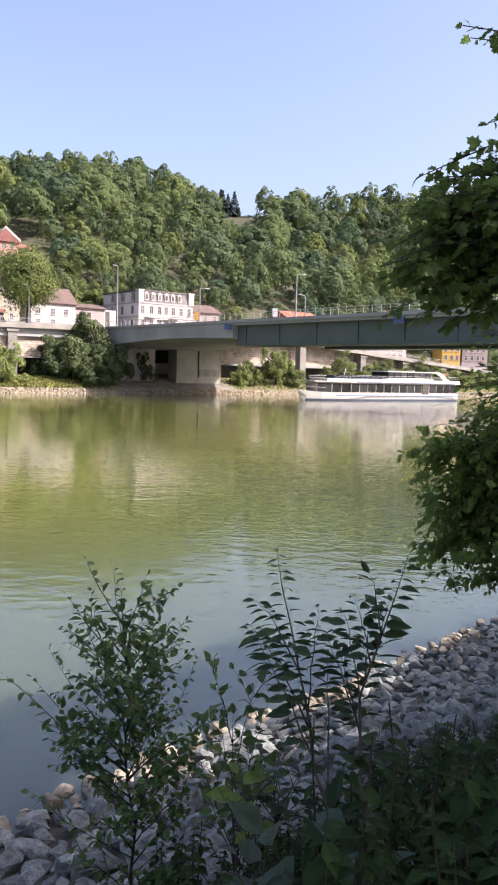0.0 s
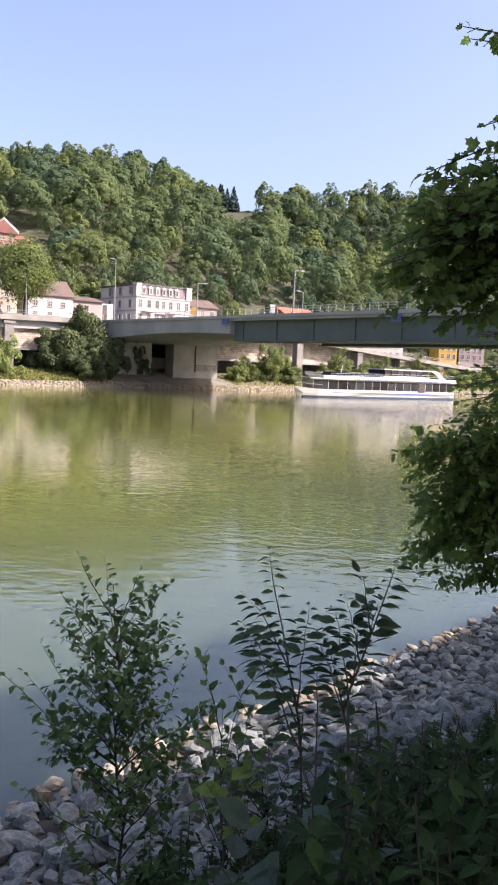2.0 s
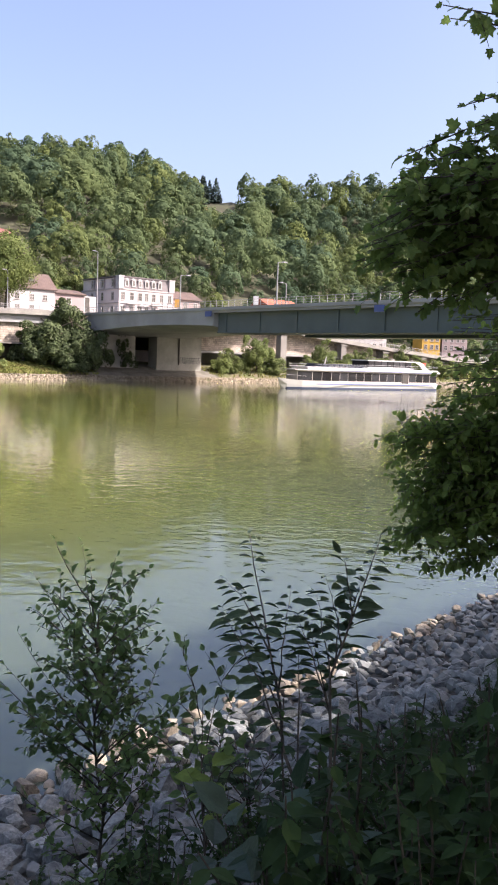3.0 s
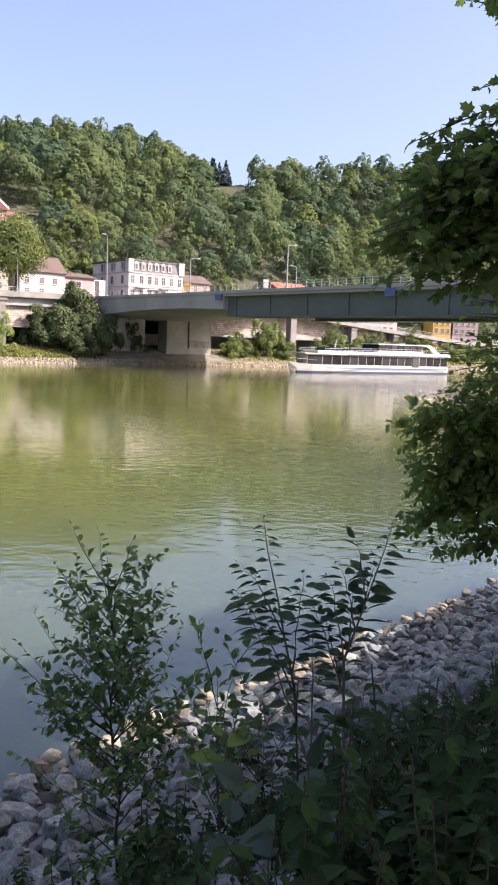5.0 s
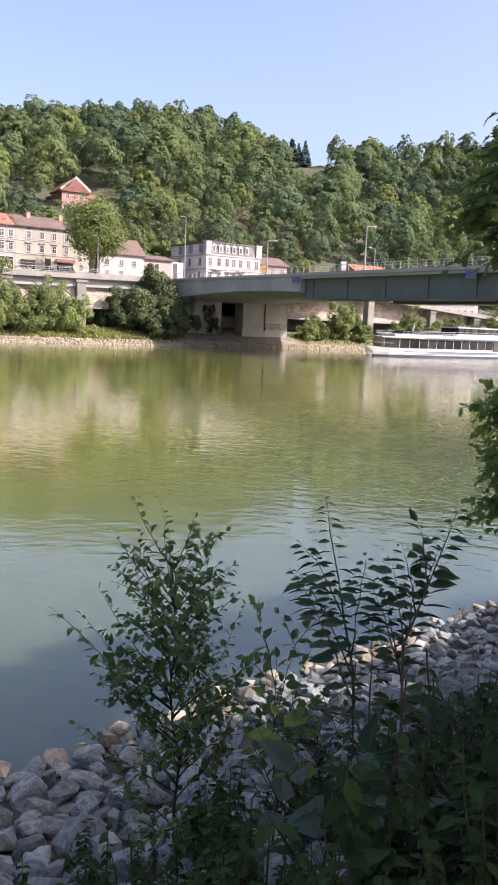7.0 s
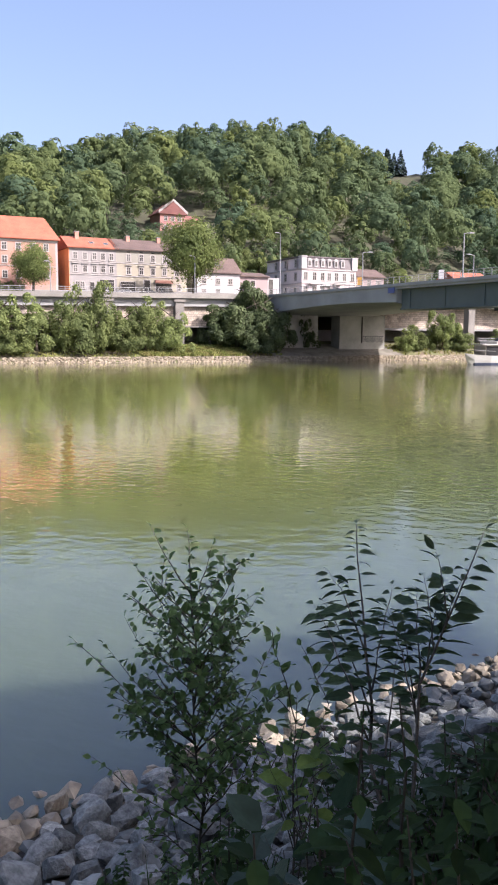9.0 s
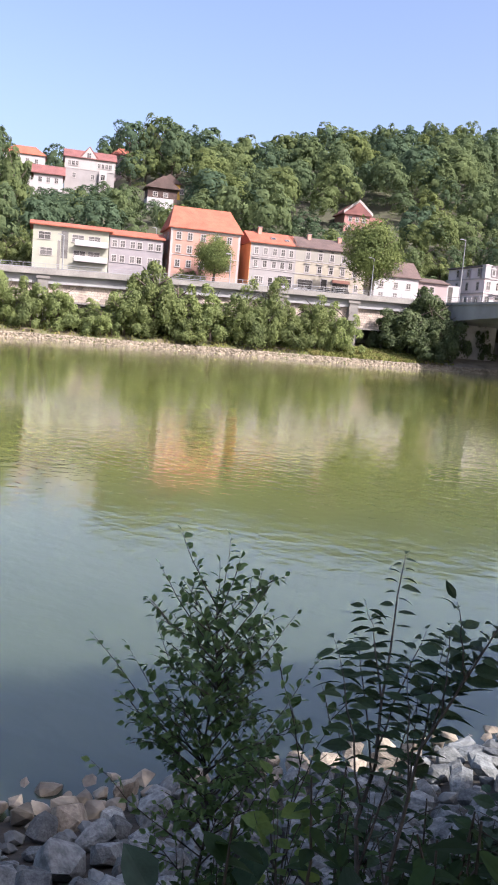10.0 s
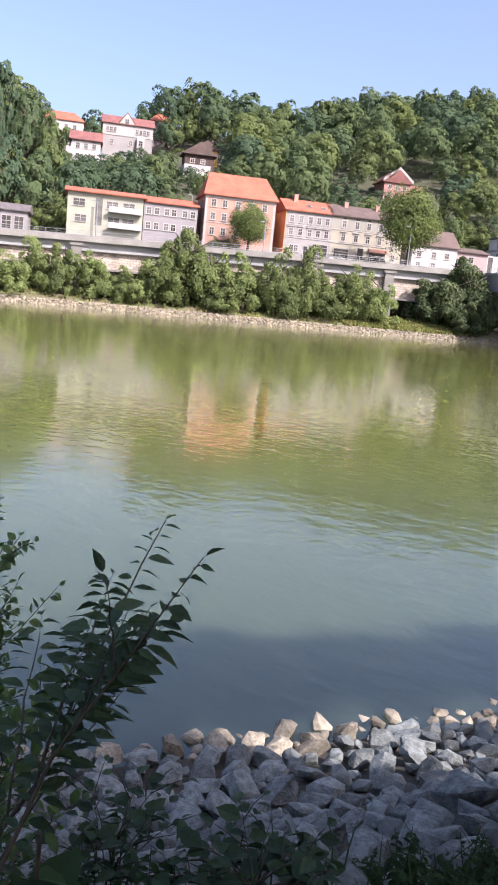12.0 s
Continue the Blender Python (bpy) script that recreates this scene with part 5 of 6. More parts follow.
def far_riprap():
    rng = np.random.default_rng(3)
    n = 9000
    u = rng.uniform(-150, 130, n)
    v = rng.uniform(-0.3, 1.5, n)
    x, y = xy_of(u, v)
    z = ground_height(x, y)
    sz = rng.uniform(0.10, 0.27, n)
    cube = np.array([(sx, sy, sz_) for sz_ in (-1, 1) for sx, sy in ((-1, -1), (1, -1), (1, 1), (-1, 1))], dtype=float)
    q6 = np.array([(3, 2, 1, 0), (4, 5, 6, 7), (0, 1, 5, 4), (1, 2, 6, 5), (2, 3, 7, 6), (3, 0, 4, 7)])
    vv = cube[None] * sz[:, None, None] * np.array([1.0, 1.0, 0.6]) * rng.uniform(0.55, 1.1, size=(n, 8, 1))
    a = rng.uniform(0, 6.283, n)[:, None]
    rx, ry = vv[..., 0] * np.cos(a) - vv[..., 1] * np.sin(a), vv[..., 0] * np.sin(a) + vv[..., 1] * np.cos(a)
    vv = np.stack([rx + x[:, None], ry + y[:, None], vv[..., 2] + z[:, None] + 0.05], axis=-1)
    qq = (q6[None] + 8 * np.arange(n)[:, None, None]).reshape(-1, 4)
    tagged(new("far_riprap", array_mesh("far_riprap", vv.reshape(-1, 3), qq, ROCK_FAR)), "pale broken stones edging the far bank", "stones", kind="stuff")
    # long grass behind the stones
    m = 9000
    u = np.concatenate([rng.uniform(-150, 130, m // 2), rng.uniform(-48, -26, m // 2)])
    v = rng.uniform(1.5, 9, m)
    x, y = xy_of(u, v)
    p = np.stack([x, y, ground_height(x, y) + 0.3], axis=1)
    keep = ~((u > -19) & (u < 9))
    nn = unit(rng.normal(size=(m, 3)) * np.array([1, 1, 0.35]))
    tagged(new("bank_grass", cards_mesh("bank_grass", cards(p[keep], nn[keep], rng.uniform(0.12, 0.32, keep.sum()), 1.2, rng), GRASS)), "yellow-green long grass on the far bank", "grass", kind="stuff")


far_riprap()

# ---- near bank: riprap, saplings, undergrowth and the trees that shade them ----
def near(s, a):
    p = NEAR0 + s * NEAR_IN + a * NEAR_ALONG
    return float(p[0]), float(p[1])


def rock_mesh(seed, surface, name="rock"):
    rr = random.Random(seed)
    bm = bmesh.new()
    sx, sy, sz = rr.uniform(0.85, 1.25), rr.uniform(0.7, 1.0), rr.uniform(0.5, 0.8)
    for _ in range(26):
        d = Vector((rr.gauss(0, 1), rr.gauss(0, 1), rr.gauss(0, 1))).normalized()
        m = max(abs(d.x), abs(d.y), abs(d.z))
        d = d * (0.55 + 0.45 / m) * rr.uniform(0.74, 1.0) * 0.74
        bm.verts.new((d.x * sx, d.y * sy, d.z * sz))
    res = bmesh.ops.convex_hull(bm, input=bm.verts)
    bmesh.ops.delete(bm, geom=[g for g in res["geom_interior"] if isinstance(g, bmesh.types.BMVert)], context="VERTS")
    me = bpy.data.meshes.new(name)
    bm.to_mesh(me)
    bm.free()
    me.materials.append(surface)
    return me


def riprap():
    rr = random.Random(21)
    meshes, stained = [[rock_mesh(100 + k, m) for k in range(16)] for m in (ROCK, ROCK_SILT)]
    placed, cells = [], {}

    def free(x, y, r, k):
        cx, cy = int(x // 0.8), int(y // 0.8)
        for i in range(cx - 1, cx + 2):
            for j in range(cy - 1, cy + 2):
                for px_, py_, pr in cells.get((i, j), ()):
                    if (px_ - x) ** 2 + (py_ - y) ** 2 < (k * (pr + r)) ** 2:
                        return False
        return True

    for count, lo, hi, k in ((36, 0.17, 0.21, 0.98), (1500, 0.12, 0.155, 0.95), (14000, 0.085, 0.12, 0.92), (6000, 0.05, 0.08, 0.92), (2500, 0.03, 0.045, 0.95)):
        for _ in range(count):
            s, a, r = rr.uniform(-0.67, 6.0), rr.uniform(-10, 12), rr.uniform(lo, hi)
            r *= np.interp(a, (-2.5, 0.5), (1.18, 0.80))
            x, y = near(s, a)
            if free(x, y, r, k):
                cells.setdefault((int(x // 0.8), int(y // 0.8)), []).append((x, y, r))
                placed.append((x, y, r, s, a))
    base, shore = Shape(), Shape()
    bank = tagged(new("riprap_bank"), "bank of loose angular grey limestone blocks", "stones", kind="structure")
    bank.empty_display_size = 0.3
    placed.sort(key=lambda p: (p[2] < 0.11, (p[0] - 0.5) ** 2 + (p[1] - 7.5) ** 2))
    for i, (x, y, r, s, a) in enumerate(placed):
        m = Matrix.LocRotScale((x, y, gz(x, y) + r * rr.uniform(0.35, 0.75)), Euler((rr.uniform(-0.6, 0.6), rr.uniform(-0.6, 0.6), rr.uniform(0, 6.28))), (r * 1.55, r * 1.5, r * 1.32))
        wet = s < 0.25 + 0.35 * math.sin(a * 1.7)
        me = (stained if wet else meshes)[rr.randrange(len(meshes))]
        if i < 300:
            part("rock", me, None, bank, at=m)
        else:
            heap = shore if wet else base
            k = len(heap.v)
            heap.v.extend((m @ v.co)[:] for v in me.vertices)
            heap.f.extend(tuple(j + k for j in p.vertices) for p in me.polygons)
    rest = part("small_rocks", base, ROCK_LOOSE, bank, "smaller and more distant limestone rubble")
    rest["kind"] = "stuff"
    part("shore_rocks", shore, ROCK_SILT_LOOSE, bank, "tan silt-stained stones along the waterline")["kind"] = "stuff"


ROCK_SILT_LOOSE = mat("silt_stained_rubble", (0.26, 0.226, 0.170), 0.92, 0.22, 3.0, 10.0, 0.5, color2=(0.135, 0.115, 0.085), island=0.4, bump_dist=0.04)
ROCK_LOOSE = mat("limestone_rubble", (0.186, 0.200, 0.190), 0.92, 0.22, 3.0, 10.0, 0.5, color2=(0.088, 0.097, 0.094), island=0.4, bump_dist=0.04)
riprap()


def bent(a, b, sag, k=5, rr=random):
    """Points of a twig from a to b, bowed upwards near its root."""
    a, b = Vector(a), Vector(b)
    out = []
    for i in range(k + 1):
        t = i / k
        p = a.lerp(b, t)
        p.z += sag * math.sin(math.pi * t)
        if 0 < i < k:
            p += Vector((rr.uniform(-1, 1), rr.uniform(-1, 1), rr.uniform(-1, 1))) * 0.012 * (b - a).length
        out.append(p)
    return out


def along(points, t):
    f = t * (len(points) - 1)
    i = min(int(f), len(points) - 2)
    p = points[i].lerp(points[i + 1], f - i)
    return p, (points[i + 1] - points[i]).normalized()


def leaf_spots(points, rr, length, width, gap, start=0.25, spread=60, twist=0.35, flat=0.7):
    """Alternate leaves along a twig: base, direction, up, length, width, fold, droop."""
    total = sum((b - a).length for a, b in zip(points[:-1], points[1:]))
    n = max(2, int(total * (1 - start) / gap))
    out = []
    for k in range(n + 1):
        t = start + (1 - start) * k / n
        p, d = along(points, min(t, 0.999))
        side = d.cross(Vector((0, 0, 1)))
        side = side.normalized() if side.length > 0.05 else Vector((1, 0, 0))
        if flat < 0.5:
            side = (Matrix.Rotation(rr.uniform(0, 6.28), 3, d) @ side).normalized()
        sgn = 1 if k % 2 else -1
        ang = radians(spread + rr.uniform(-12, 12))
        w = d * math.cos(ang) + side * sgn * math.sin(ang)
        if k == n:
            w = d
        if flat > 0.5:
            w.z *= 0.45
        w = (w + Vector((rr.uniform(-1, 1), rr.uniform(-1, 1), rr.uniform(-1.1, 0.4))) * twist * (0.55 if flat > 0.5 else 1.0)).normalized()
        up = (Vector((0, 0, 1)) + Vector((rr.uniform(-1, 1), rr.uniform(-1, 1), 0)) * 1.0).normalized()
        size = rr.uniform(0.55, 1.15) * (0.72 + 0.4 * math.sin(math.pi * min(t * 1.05, 1)))
        out.append((p + w * length * 0.10, w, up, length * size, width * size, rr.uniform(0.1, 0.4), rr.uniform(0.05, 0.35)))
    return out


def leafy(shape, points, rr, length, width, gap, start=0.25, spread=60, twist=0.35, lobes=0, flat=0.7):
    for base, w, up, ln, wd, fold, droop in leaf_spots(points, rr, length, width, gap, start, spread, twist, flat):
        shape.leaf(base, w, up, ln, wd, fold, droop, lobes)


LEAF_MESHES = [Shape().leaf((0, 0, 0), (0, 1, 0), (0, 0, 1), 1.0, 0.48, f, d).mesh("leaf", LEAF_ELM) for f, d in ((0.15, 0.15), (0.35, 0.3), (0.2, 0.5), (0.5, 0.2))]


def leaf_parts(parent, spots, rr):
    for base, w, up, ln, wd, fold, droop in spots:
        x = w.cross(up).normalized()
        m = Matrix((x, w, x.cross(w))).transposed().to_4x4()
        part("leaf", LEAF_MESHES[rr.randrange(4)], None, parent, at=Matrix.Translation(base) @ m @ Matrix.Scale(ln, 4))


def sapling(name, label, base, top, tips, seed, leaf, width, gap, twigs=2, rise=0.35, bare=5, stem_r=0.016, lobes=0, start=0.25, flat=0.7, sag=0.05, spread=60, single=False, via=None, shoots=(), foliage=LEAF_NEAR):
    """A young tree: one leader, boughs to the tips, twigs on the boughs, leaves on all. single: each leaf a part of its branch."""
    rr = random.Random(seed)
    base = Vector((base[0], base[1], gz(base[0], base[1]) - 0.05))
    top = Vector(top)
    t = empty(name, Matrix.Translation(base), label, name.split("_")[-1])
    leader = bent(base, via, 0.0, 4, rr) + bent(via, top, 0.0, 4, rr)[1:] if via else bent(base, top, 0.0, 8, rr)
    leaves = Shape()
    stem = part("stem", Shape().tube([p - base for p in leader], [stem_r * (1 - 0.8 * i / 8) for i in range(9)], 6), TWIG, t, smooth=True)

    def clothe(owner, pts, ln, wd, st):
        spots = leaf_spots([p - base for p in pts], rr, ln, wd, gap, st, spread, 0.35, flat)
        if single:
            leaf_parts(owner, spots, rr)
        else:
            for b, w, up, l2, w2, fold, droop in spots:
                leaves.leaf(b, w, up, l2, w2, fold, droop, lobes)

    clothe(stem, leader[bare:], leaf, width, 0.1)
    for tip in tips:
        tip = Vector(tip)
        hor = Vector((tip.x - top.x, tip.y - top.y)).length
        zz = min(max(tip.z - rise - 0.55 * hor, base.z + 0.35), top.z - 0.1)
        f = (zz - base.z) / (top.z - base.z)
        root = along(leader, max(0.05, min(f, 0.97)))[0]
        pts = bent(root, tip, sag * (tip - root).length, 6, rr)
        r0 = stem_r * 0.45
        branch = part("branch", Shape().tube([p - base for p in pts], [r0 * (1 - 0.8 * i / 6) for i in range(7)], 5), TWIG, t, smooth=True)
        clothe(branch, pts, leaf, width, start)
        for k in range(twigs):
            p, d = along(pts, rr.uniform(0.25, 0.85))
            side = d.cross(Vector((0, 0, 1))).normalized() * (1 if k % 2 else -1)
            q = p + (d * 0.8 + side * 0.8 + Vector((0, 0, rr.uniform(-0.2, 0.5)))).normalized() * rr.uniform(0.08, 0.2)
            tw = bent(p, q, 0.01, 4, rr)
            part("twig", Shape().tube([p2 - base for p2 in tw], [0.003, 0.0028, 0.0025, 0.002, 0.0015], 4), TWIG, branch)
            clothe(branch, tw, leaf * 0.9, width * 0.9, 0.15)
    for tip in shoots:
        # long bare-rooted shoots with sparse larger leaves
        tip = Vector(tip)
        hor = Vector((tip.x - top.x, tip.y - top.y)).length
        f = (tip.z - 0.26 - 0.45 * hor - base.z) / (top.z - base.z)
        pts = bent(along(leader, max(0.1, min(f, 0.97)))[0], tip, -0.03, 6, rr)
        part("branch", Shape().tube([p - base for p in pts], [stem_r * 0.42 * (1 - 0.75 * i / 6) for i in range(7)], 5), TWIG, t, smooth=True)
        for b, w, up, l2, w2, fold, droop in leaf_spots([p - base for p in pts], rr, leaf * 1.25, width * 1.2, gap * 0.95, 0.2, 55, 0.45, flat):
            leaves.leaf(b, w, up, l2, w2, fold, droop, lobes)
    if leaves.v:
        part("foliage", leaves, foliage, t)["kind"] = "stuff"
    return t


sapling("alder_sapling", "slender dark green sapling with small oval leaves", (-0.50, 4.55), (-0.64, 4.76, 3.82),
        [(-0.62 + (0.24 + 0.004 * k) * math.cos(k * 2.4), 4.70 + (0.22 + 0.004 * k) * math.sin(k * 2.4), 3.16 + 0.030 * k) for k in range(25)] + [(-0.56 + (0.3 + 0.011 * k) * math.cos(k * 2.2), 4.62 + (0.25 + 0.008 * k) * math.sin(k * 2.2), 2.78 + 0.034 * k) for k in range(19)] + [(-0.54 + (0.26 + 0.012 * k) * math.cos(k * 2.5 + 0.4), 4.52 + (0.22 + 0.010 * k) * math.sin(k * 2.5 + 0.4), 2.12 + 0.07 * k) for k in range(9)],
        4, 0.058, 0.041, 0.031, twigs=5, stem_r=0.012, flat=0.3, rise=0.08, start=0.15, bare=5,
        shoots=[(-0.83, 4.68, 4.14), (-0.77, 5.17, 4.02), (-0.51, 4.70, 4.05), (-0.39, 4.86, 3.92), (-0.93, 4.67, 3.95), (-0.32, 5.07, 3.70), (-0.26, 5.36, 3.36), (-1.08, 4.95, 3.54), (-1.23, 4.58, 3.53), (-1.12, 4.73, 3.46), (-1.02, 4.29, 3.05), (-0.30, 4.50, 3.15), (-0.66, 4.80, 3.98), (-0.9, 4.9, 3.75), (-0.45, 4.95, 3.72)])
sapling("elm_sapling", "dark elm sapling with arching twigs of toothed leaves", (0.48, 3.27), (0.21, 5.07, 4.12),
        [(0.08, 4.9, 3.90), (0.07, 4.8, 3.76), (0.42, 4.65, 3.92), (0.46, 4.5, 3.72), (0.05, 4.5, 3.84)],
        5, 0.108, 0.060, 0.032, twigs=0, stem_r=0.012, start=0.1, sag=0.06, spread=68, single=True, rise=0.12, bare=4)
sapling("elm_sapling", "leaning elm sapling with long toothed leaves", (0.52, 3.30), (0.81, 4.28, 4.30),
        [(0.60, 4.08, 4.25), (0.56, 4.3, 4.08), (0.53, 4.45, 3.97), (0.72, 4.25, 4.08), (0.48, 4.25, 3.86), (0.62, 4.2, 3.98), (0.40, 4.3, 3.92)],
        6, 0.106, 0.058, 0.027, twigs=0, stem_r=0.010, start=0.1, sag=0.06, spread=46, single=True, rise=0.2, bare=3, via=(0.55, 3.95, 3.72))
sapling("hazel_sapling", "small dark sapling with a few broad leaves", (0.02, 4.0), (-0.02, 4.45, 3.4),
        [(-0.14, 4.36, 3.71), (0.10, 4.55, 3.55), (-0.28, 4.5, 3.3), (0.16, 4.6, 3.4), (0.1, 4.4, 3.15), (-0.2, 4.5, 3.05), (0.2, 4.6, 3.1), (-0.1, 4.7, 3.3)],
        8, 0.085, 0.058, 0.045, twigs=2, stem_r=0.008, flat=0.3)
sapling("dogwood_shrub", "dark bushy shrub with broad leaves before the stones", (0.92, 4.35), (0.95, 4.75, 3.12),
        [(0.92 + (0.20 + 0.013 * k) * math.cos(k * 2.4), 4.72 + (0.20 + 0.013 * k) * math.sin(k * 2.4), 3.16 - 0.022 * k) for k in range(20)],
        14, 0.105, 0.070, 0.065, twigs=2, stem_r=0.010, start=0.3, flat=0.9, rise=0.15, bare=4, foliage=LEAF_SHRUB)
sapling("dogwood_shrub", "low dark shrub with broad leaves among the stones", (0.26, 4.55), (0.22, 4.95, 2.92),
        [(0.22 + (0.16 + 0.014 * k) * math.cos(k * 2.4 + 1), 4.92 + (0.16 + 0.014 * k) * math.sin(k * 2.4 + 1), 2.98 - 0.026 * k) for k in range(12)],
        15, 0.095, 0.062, 0.07, twigs=2, stem_r=0.009, start=0.3, flat=0.9, rise=0.15, bare=4, foliage=LEAF_SHRUB)
sapling("maple_seedling", "thin seedling with a few yellow-green leaves", (0.19, 3.70), (0.02, 4.02, 3.30),
        [(-0.10, 4.05, 3.26), (0.12, 4.05, 3.28), (0.02, 3.9, 3.18), (-0.06, 4.15, 3.33), (0.10, 4.1, 3.05)],
        11, 0.12, 0.075, 0.12, twigs=0, stem_r=0.007, start=0.6, flat=0.9, bare=7, foliage=LEAF_BRIGHTENED)
sapling("burdock_plant", "low plant with large dark bluish-green leaves", (0.24, 2.85), (0.22, 2.88, 3.60),
        [(0.10, 2.84, 3.70), (0.32, 2.92, 3.74), (0.21, 2.72, 3.62), (0.46, 3.25, 3.58), (0.50, 3.0, 3.50), (0.02, 2.95, 3.56), (0.36, 2.7, 3.48)],
        9, 0.175, 0.135, 0.3, twigs=0, stem_r=0.006, start=0.75, flat=0.9, bare=7, foliage=LEAF_BURDOCK)


def weed_shape(rr, h, leaf):
    """A bushy weed: one tall stem and shorter side shoots, leaves all round."""
    stem, lv = Shape(), Shape()
    for shoot in range(4):
        a0, reach, top = rr.uniform(0, 6.28), 0.0 if shoot == 0 else rr.uniform(0.1, 0.26), h * (1.0 if shoot == 0 else rr.uniform(0.45, 0.85))
        pts = bent((0, 0, -0.03 if shoot == 0 else 0.02), (math.cos(a0) * reach + rr.uniform(-0.08, 0.08), math.sin(a0) * reach + rr.uniform(-0.08, 0.08), top), 0.02, 5, rr)
        stem.tube(pts, [0.005, 0.005, 0.004, 0.004, 0.003, 0.002], 5)
        n = int(top / 0.042)
        for k in range(n):
            p, d = along(pts, 0.1 + 0.89 * k / n)
            a = k * 2.1 + rr.uniform(-0.9, 0.9)
            size = leaf * (1.15 - 0.55 * k / n) * rr.uniform(0.7, 1.25)
            for sgn in (0, rr.uniform(1.5, 4.5)):
                w = Vector((math.cos(a + sgn), math.sin(a + sgn), rr.uniform(-0.7, 0.5)))
                lv.leaf(p, w, (0, 0, 1), size, size * 0.6, 0.2, rr.uniform(0.1, 0.5))
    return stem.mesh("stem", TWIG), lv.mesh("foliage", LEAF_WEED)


def undergrowth():
    rr = random.Random(33)
    temps = [weed_shape(rr, rr.uniform(0.6, 0.8), rr.uniform(0.055, 0.095)) for _ in range(8)]
    placed = 0
    for _ in range(900):
        s, a = rr.uniform(4.7, 7.1), rr.uniform(-10.2, -3.5)
        x, y = near(s, a)
        g = gz(x, y)
        onward = a > -6.4
        lim = 2.70 + (s - 5.6) * 0.22 + (0.1 if a > -5.0 else 0.0) if onward else 3.3 + (s - 5.3) * 0.55
        if x < 0.25:
            lim -= 0.22
        elif not onward:
            lim += 0.1
        if rr.random() < (0.12 if onward else 0.45 if x < 0.1 else 0.3 if x < 0.35 else 0.0):
            continue
        h = min(rr.uniform(0.5, 1.1), lim + rr.uniform(-0.22, 0.08) - g)
        if onward and s > 4.75:
            h = rr.uniform(0.28, 0.5) * (1.0 if s > 5.1 else 0.6)
        if h < 0.15 or s > 7.1:
            continue
        k = h / 0.7
        t = empty("nettle_plant", pose(x, y, g, 0, 0, rr.uniform(0, 360)) @ Matrix.Diagonal((max(k, 0.75), max(k, 0.75), k, 1)), "dark green leafy weed growing in shade", "weed", "undergrowth plants")
        st, lv = temps[rr.randrange(8)]
        part("stem", st, None, t)
        part("foliage", lv, None, t)
        placed += 1
        if placed >= 280:
            break
    # low plants among the upper stones
    for _ in range(110):
        s, a = rr.uniform(3.0, 5.3), rr.uniform(-9.0, -5.4)
        x, y = near(s, a)
        if s < 4.4 and rr.random() < 0.7:
            continue
        k = rr.uniform(0.45, 0.85) if x > -0.45 else rr.uniform(0.3, 0.62)
        t = empty("nettle_plant", pose(x, y, gz(x, y), 0, 0, rr.uniform(0, 360)) @ Matrix.Diagonal((k + 0.1, k + 0.1, k, 1)), "dark green leafy weed growing in shade", "weed", "undergrowth plants")
        st, lv = temps[rr.randrange(8)]
        part("stem", st, None, t)
        part("foliage", lv, None, t)
    blades = Shape()
    for _ in range(2600):
        s, a = rr.uniform(4.6, 8.6), rr.uniform(-12, 3)
        x, y = near(s, a)
        g = gz(x, y)
        h, d = rr.uniform(0.12, 0.42), rr.uniform(0, 6.28)
        if (x - 1.0) ** 2 + (y - 1.2) ** 2 < 1.5:
            h *= 0.5
        dx, dy, w = math.cos(d), math.sin(d), 0.006
        blades.add([(x - dy * w, y + dx * w, g - 0.02), (x + dy * w, y - dx * w, g - 0.02), (x + dx * h * 0.25 + dy * w * 0.7, y + dy * h * 0.25 - dx * w * 0.7, g + h * 0.7), (x + dx * h * 0.25 - dy * w * 0.7, y + dy * h * 0.25 + dx * w * 0.7, g + h * 0.7), (x + dx * h * 0.65, y + dy * h * 0.65, g + h)], [(0, 1, 2, 3), (3, 2, 4)])
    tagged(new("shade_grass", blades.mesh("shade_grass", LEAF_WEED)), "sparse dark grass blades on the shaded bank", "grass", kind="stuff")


undergrowth()


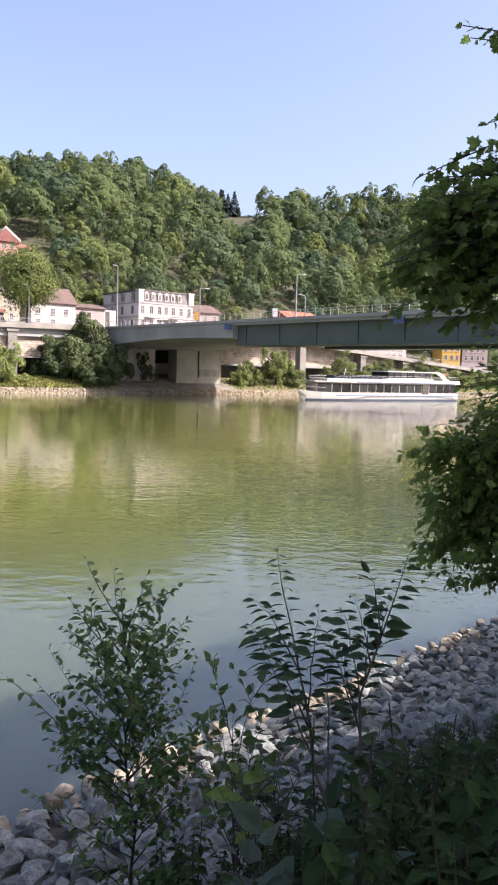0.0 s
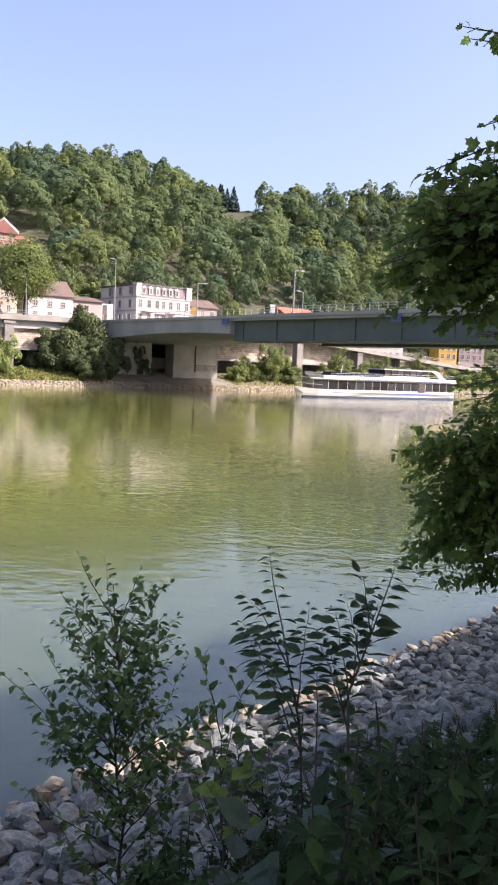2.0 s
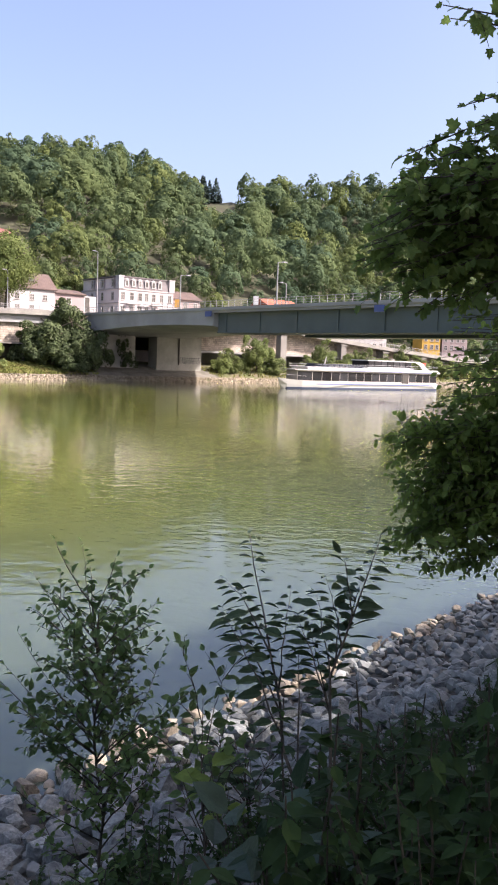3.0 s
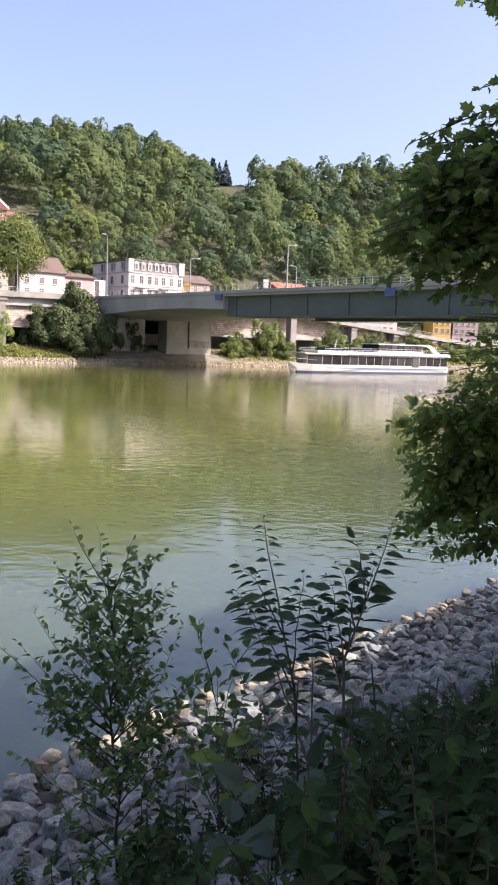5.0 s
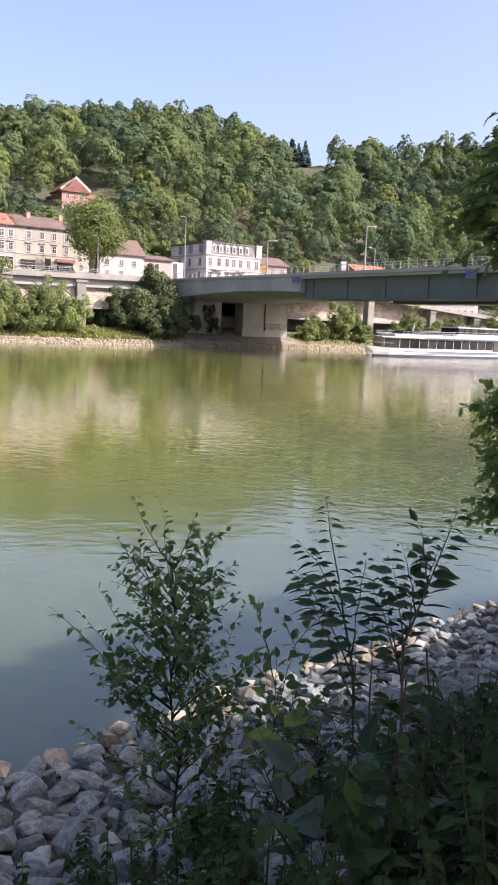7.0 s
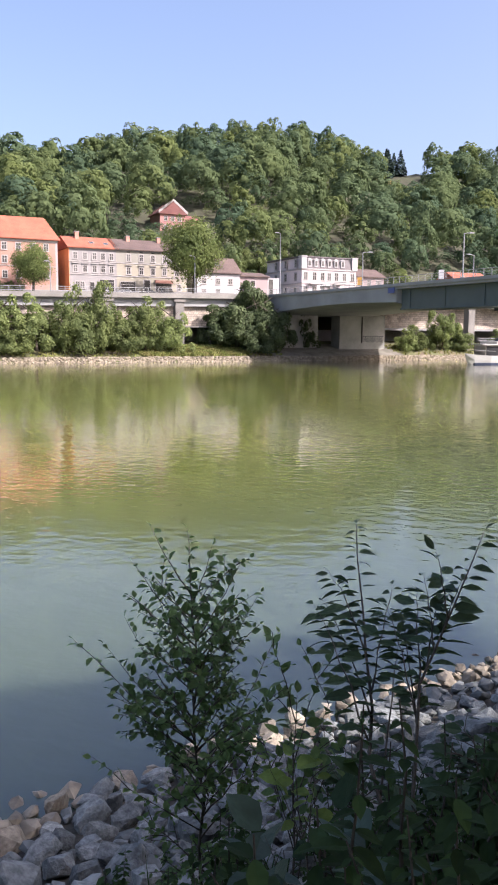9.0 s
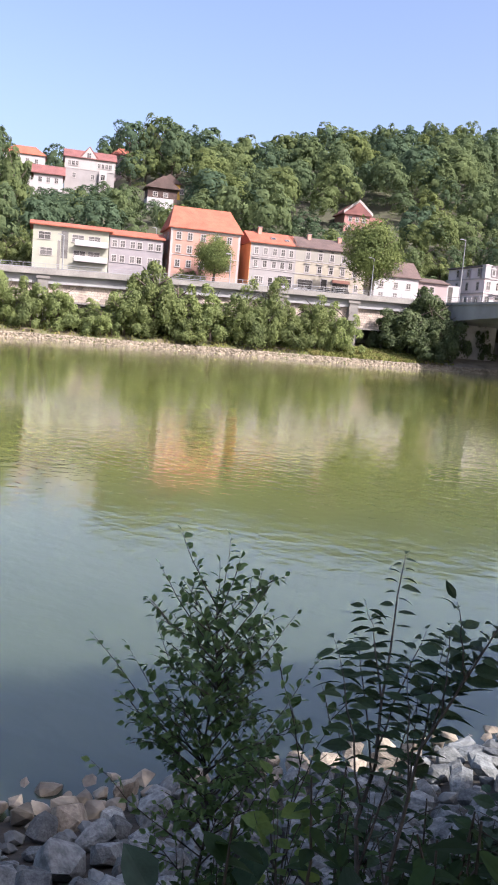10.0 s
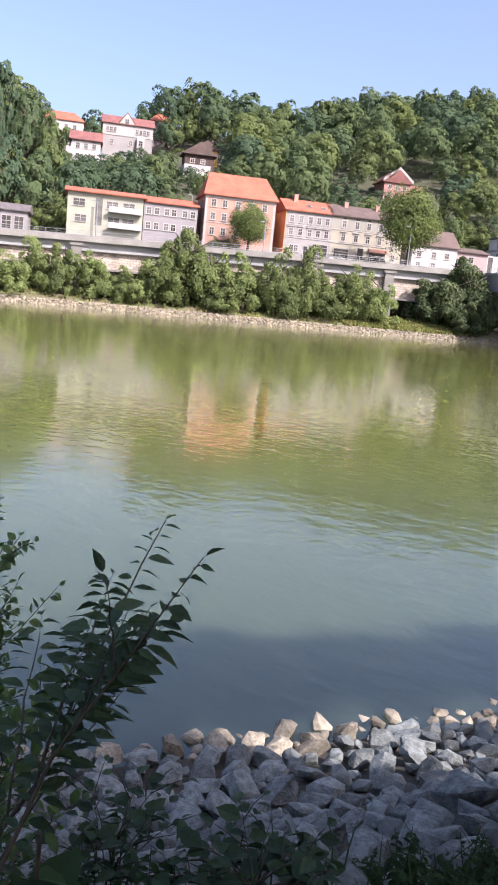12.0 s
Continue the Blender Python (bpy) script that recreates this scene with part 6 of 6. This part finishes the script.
def maple():
    """The tree beside the path whose boughs hang into view."""
    rr = random.Random(55)
    bx, by = 5.2, 7.4
    base = Vector((bx, by, gz(bx, by) - 0.1))
    t = empty("maple_tree", Matrix.Translation(base), "dark green maple with boughs hanging over the bank", "tree")
    wood, leaves, small = Shape(), Shape(), Shape()
    trunk = [Vector((0, 0, -0.3)), Vector((-0.1, 0.1, 2.2)), Vector((-0.25, 0.2, 4.2)), Vector((0, 0.1, 5.9)), Vector((0.2, 0, 7.2))]
    wood.tube(trunk, [0.28, 0.22, 0.17, 0.1, 0.03], 10)
    upper, lower = [], []
    for _ in range(95):
        z = rr.uniform(7.9, 8.3) if rr.random() < 0.05 else rr.uniform(5.5, 7.25) if rr.random() < 0.5 else rr.uniform(5.5, 6.7)
        edge = np.interp(z, (5.5, 5.75, 5.95, 6.25, 6.5, 6.9, 7.15, 7.5, 7.8, 8.3), (1.75, 1.4, 1.25, 1.27, 1.5, 1.52, 1.72, 2.0, 1.85, 1.7))
        upper.append((edge - 0.1 + 1.3 * rr.random() ** 1.6, rr.uniform(7.2, 8.0), z))
    for _ in range(90):
        z = rr.uniform(3.0, 4.95)
        edge = np.interp(z, (3.0, 3.25, 3.6, 4.0, 4.2, 4.4, 4.7, 4.95), (2.05, 1.75, 1.9, 1.85, 1.5, 1.72, 2.05, 2.35))
        lower.append((edge - 0.08 + 1.1 * rr.random() ** 1.5, rr.uniform(8.2, 8.9), z))
    for tips, h0, h1, shape, size, gap, lobes, n, thin in ((upper, 2.6, 5.0, leaves, 0.125, 0.06, 1, 4, 0.7), (lower, 0.6, 2.0, small, 0.098, 0.031, 0, 8, 0.35)):
        for tip in tips:
            tip = Vector(tip) - base
            root = Vector((-0.15, 0.15, rr.uniform(h0, h1)))
            pts = bent(root, tip, 0.25, 8, rr)
            wood.tube(pts, [thin * r for r in (0.05, 0.042, 0.035, 0.028, 0.022, 0.016, 0.013, 0.009, 0.006)], 6)
            leafy(shape, pts[5:], rr, size, size * (0.95 if lobes else 0.72), gap, 0.0, 60, 0.5, lobes, 0.2)
            for k in range(n):
                p, d = along(pts, rr.uniform(0.62, 0.97))
                q = p + Vector((rr.uniform(-1, 0.6), rr.uniform(-0.8, 0.8), rr.uniform(-0.7, 0.6))).normalized() * rr.uniform(0.2, 0.42)
                tw = bent(p, q, 0.02, 4, rr)
                wood.tube(tw, [0.005, 0.004, 0.0035, 0.003, 0.002], 4)
                leafy(shape, tw, rr, size, size * (0.95 if lobes else 0.72), gap, 0.1, 60, 0.5, lobes, 0.2)
    for k in range(30):
        tip = Vector((2.05 + 0.5 * rr.random(), rr.uniform(7.7, 8.2), 4.85 + 0.75 * (k + rr.random()) / 30)) - base
        root = Vector((-0.15, 0.15, 1.8 + 0.01 * k))
        pts = bent(root, tip, 0.12, 8, rr)
        wood.tube(pts, [0.012, 0.011, 0.010, 0.009, 0.008, 0.006, 0.005, 0.004, 0.003], 5)
        leafy(small, pts[5:], rr, 0.10, 0.08, 0.07, 0.0, 60, 0.5, 0, 0.2)
    part("trunk", wood, BARK, t, smooth=True)
    part("foliage", leaves, LEAF_MAPLE, t)
    part("lower_foliage", small, LEAF_BRIGHTENED, t, "small-leaved lower boughs")
    rng = np.random.default_rng(8)
    c = crown_cards(7.4, 1.9, 5.2, 16, 120, 0.12, rng)
    c = c[c[..., 0].mean(axis=1) > -1.6]
    part("crown", cards_mesh("crown", c, LEAF_MAPLE), None, t)


maple()


def shade_trees():
    """Unseen trees behind the path, placed for their shadows: a lower row, and slim tall ones with high crowns."""
    rng = np.random.default_rng(77)
    temps = []
    for k, (h, r, low, cl, per) in enumerate(((8.0, 3.0, 2.0, 60, 120), (7.8, 2.8, 2.0, 60, 120), (17.5, 1.3, 16.1, 20, 110), (17.2, 1.4, 15.9, 20, 110), (6.7, 2.6, 1.8, 46, 110))):
        s = Shape().tube([(0, 0, -0.5), (0.1, 0, h * 0.3), (0, 0.1, h * 0.85)], [0.3, 0.22, 0.05], 9)
        for j in range(6):
            a, z = j * 1.9 + k, low + j * (h - low) * 0.12
            s.tube([(0, 0, z), (math.cos(a) * r * 0.4, math.sin(a) * r * 0.4, z + r * 0.3), (math.cos(a) * r * 0.75, math.sin(a) * r * 0.75, z + r * 0.5)], [0.12, 0.08, 0.03], 6)
        temps.append((s.mesh("trunk", BARK, True), cards_mesh("crown", crown_cards(h, r, low, cl, per, 0.19, rng), LEAF_MAPLE)))
    row = [(11.5, -15 + 3.0 * i, 4 if i == 6 else i % 2) for i in range(13)] + [(16.55, 2.2 + 1.9 * i, 2 + i % 2) for i in range(6)]
    for k, (s, a, kind) in enumerate(row):
        x, y = near(s, a)
        t = empty("bank_tree", pose(x, y, gz(x, y), 0, 0, 70 * k), "unseen tall leafy tree placed to shade the near bank", "tree", "trees behind the path")
        part("trunk", temps[kind][0], None, t)
        part("crown", temps[kind][1], None, t)


shade_trees()
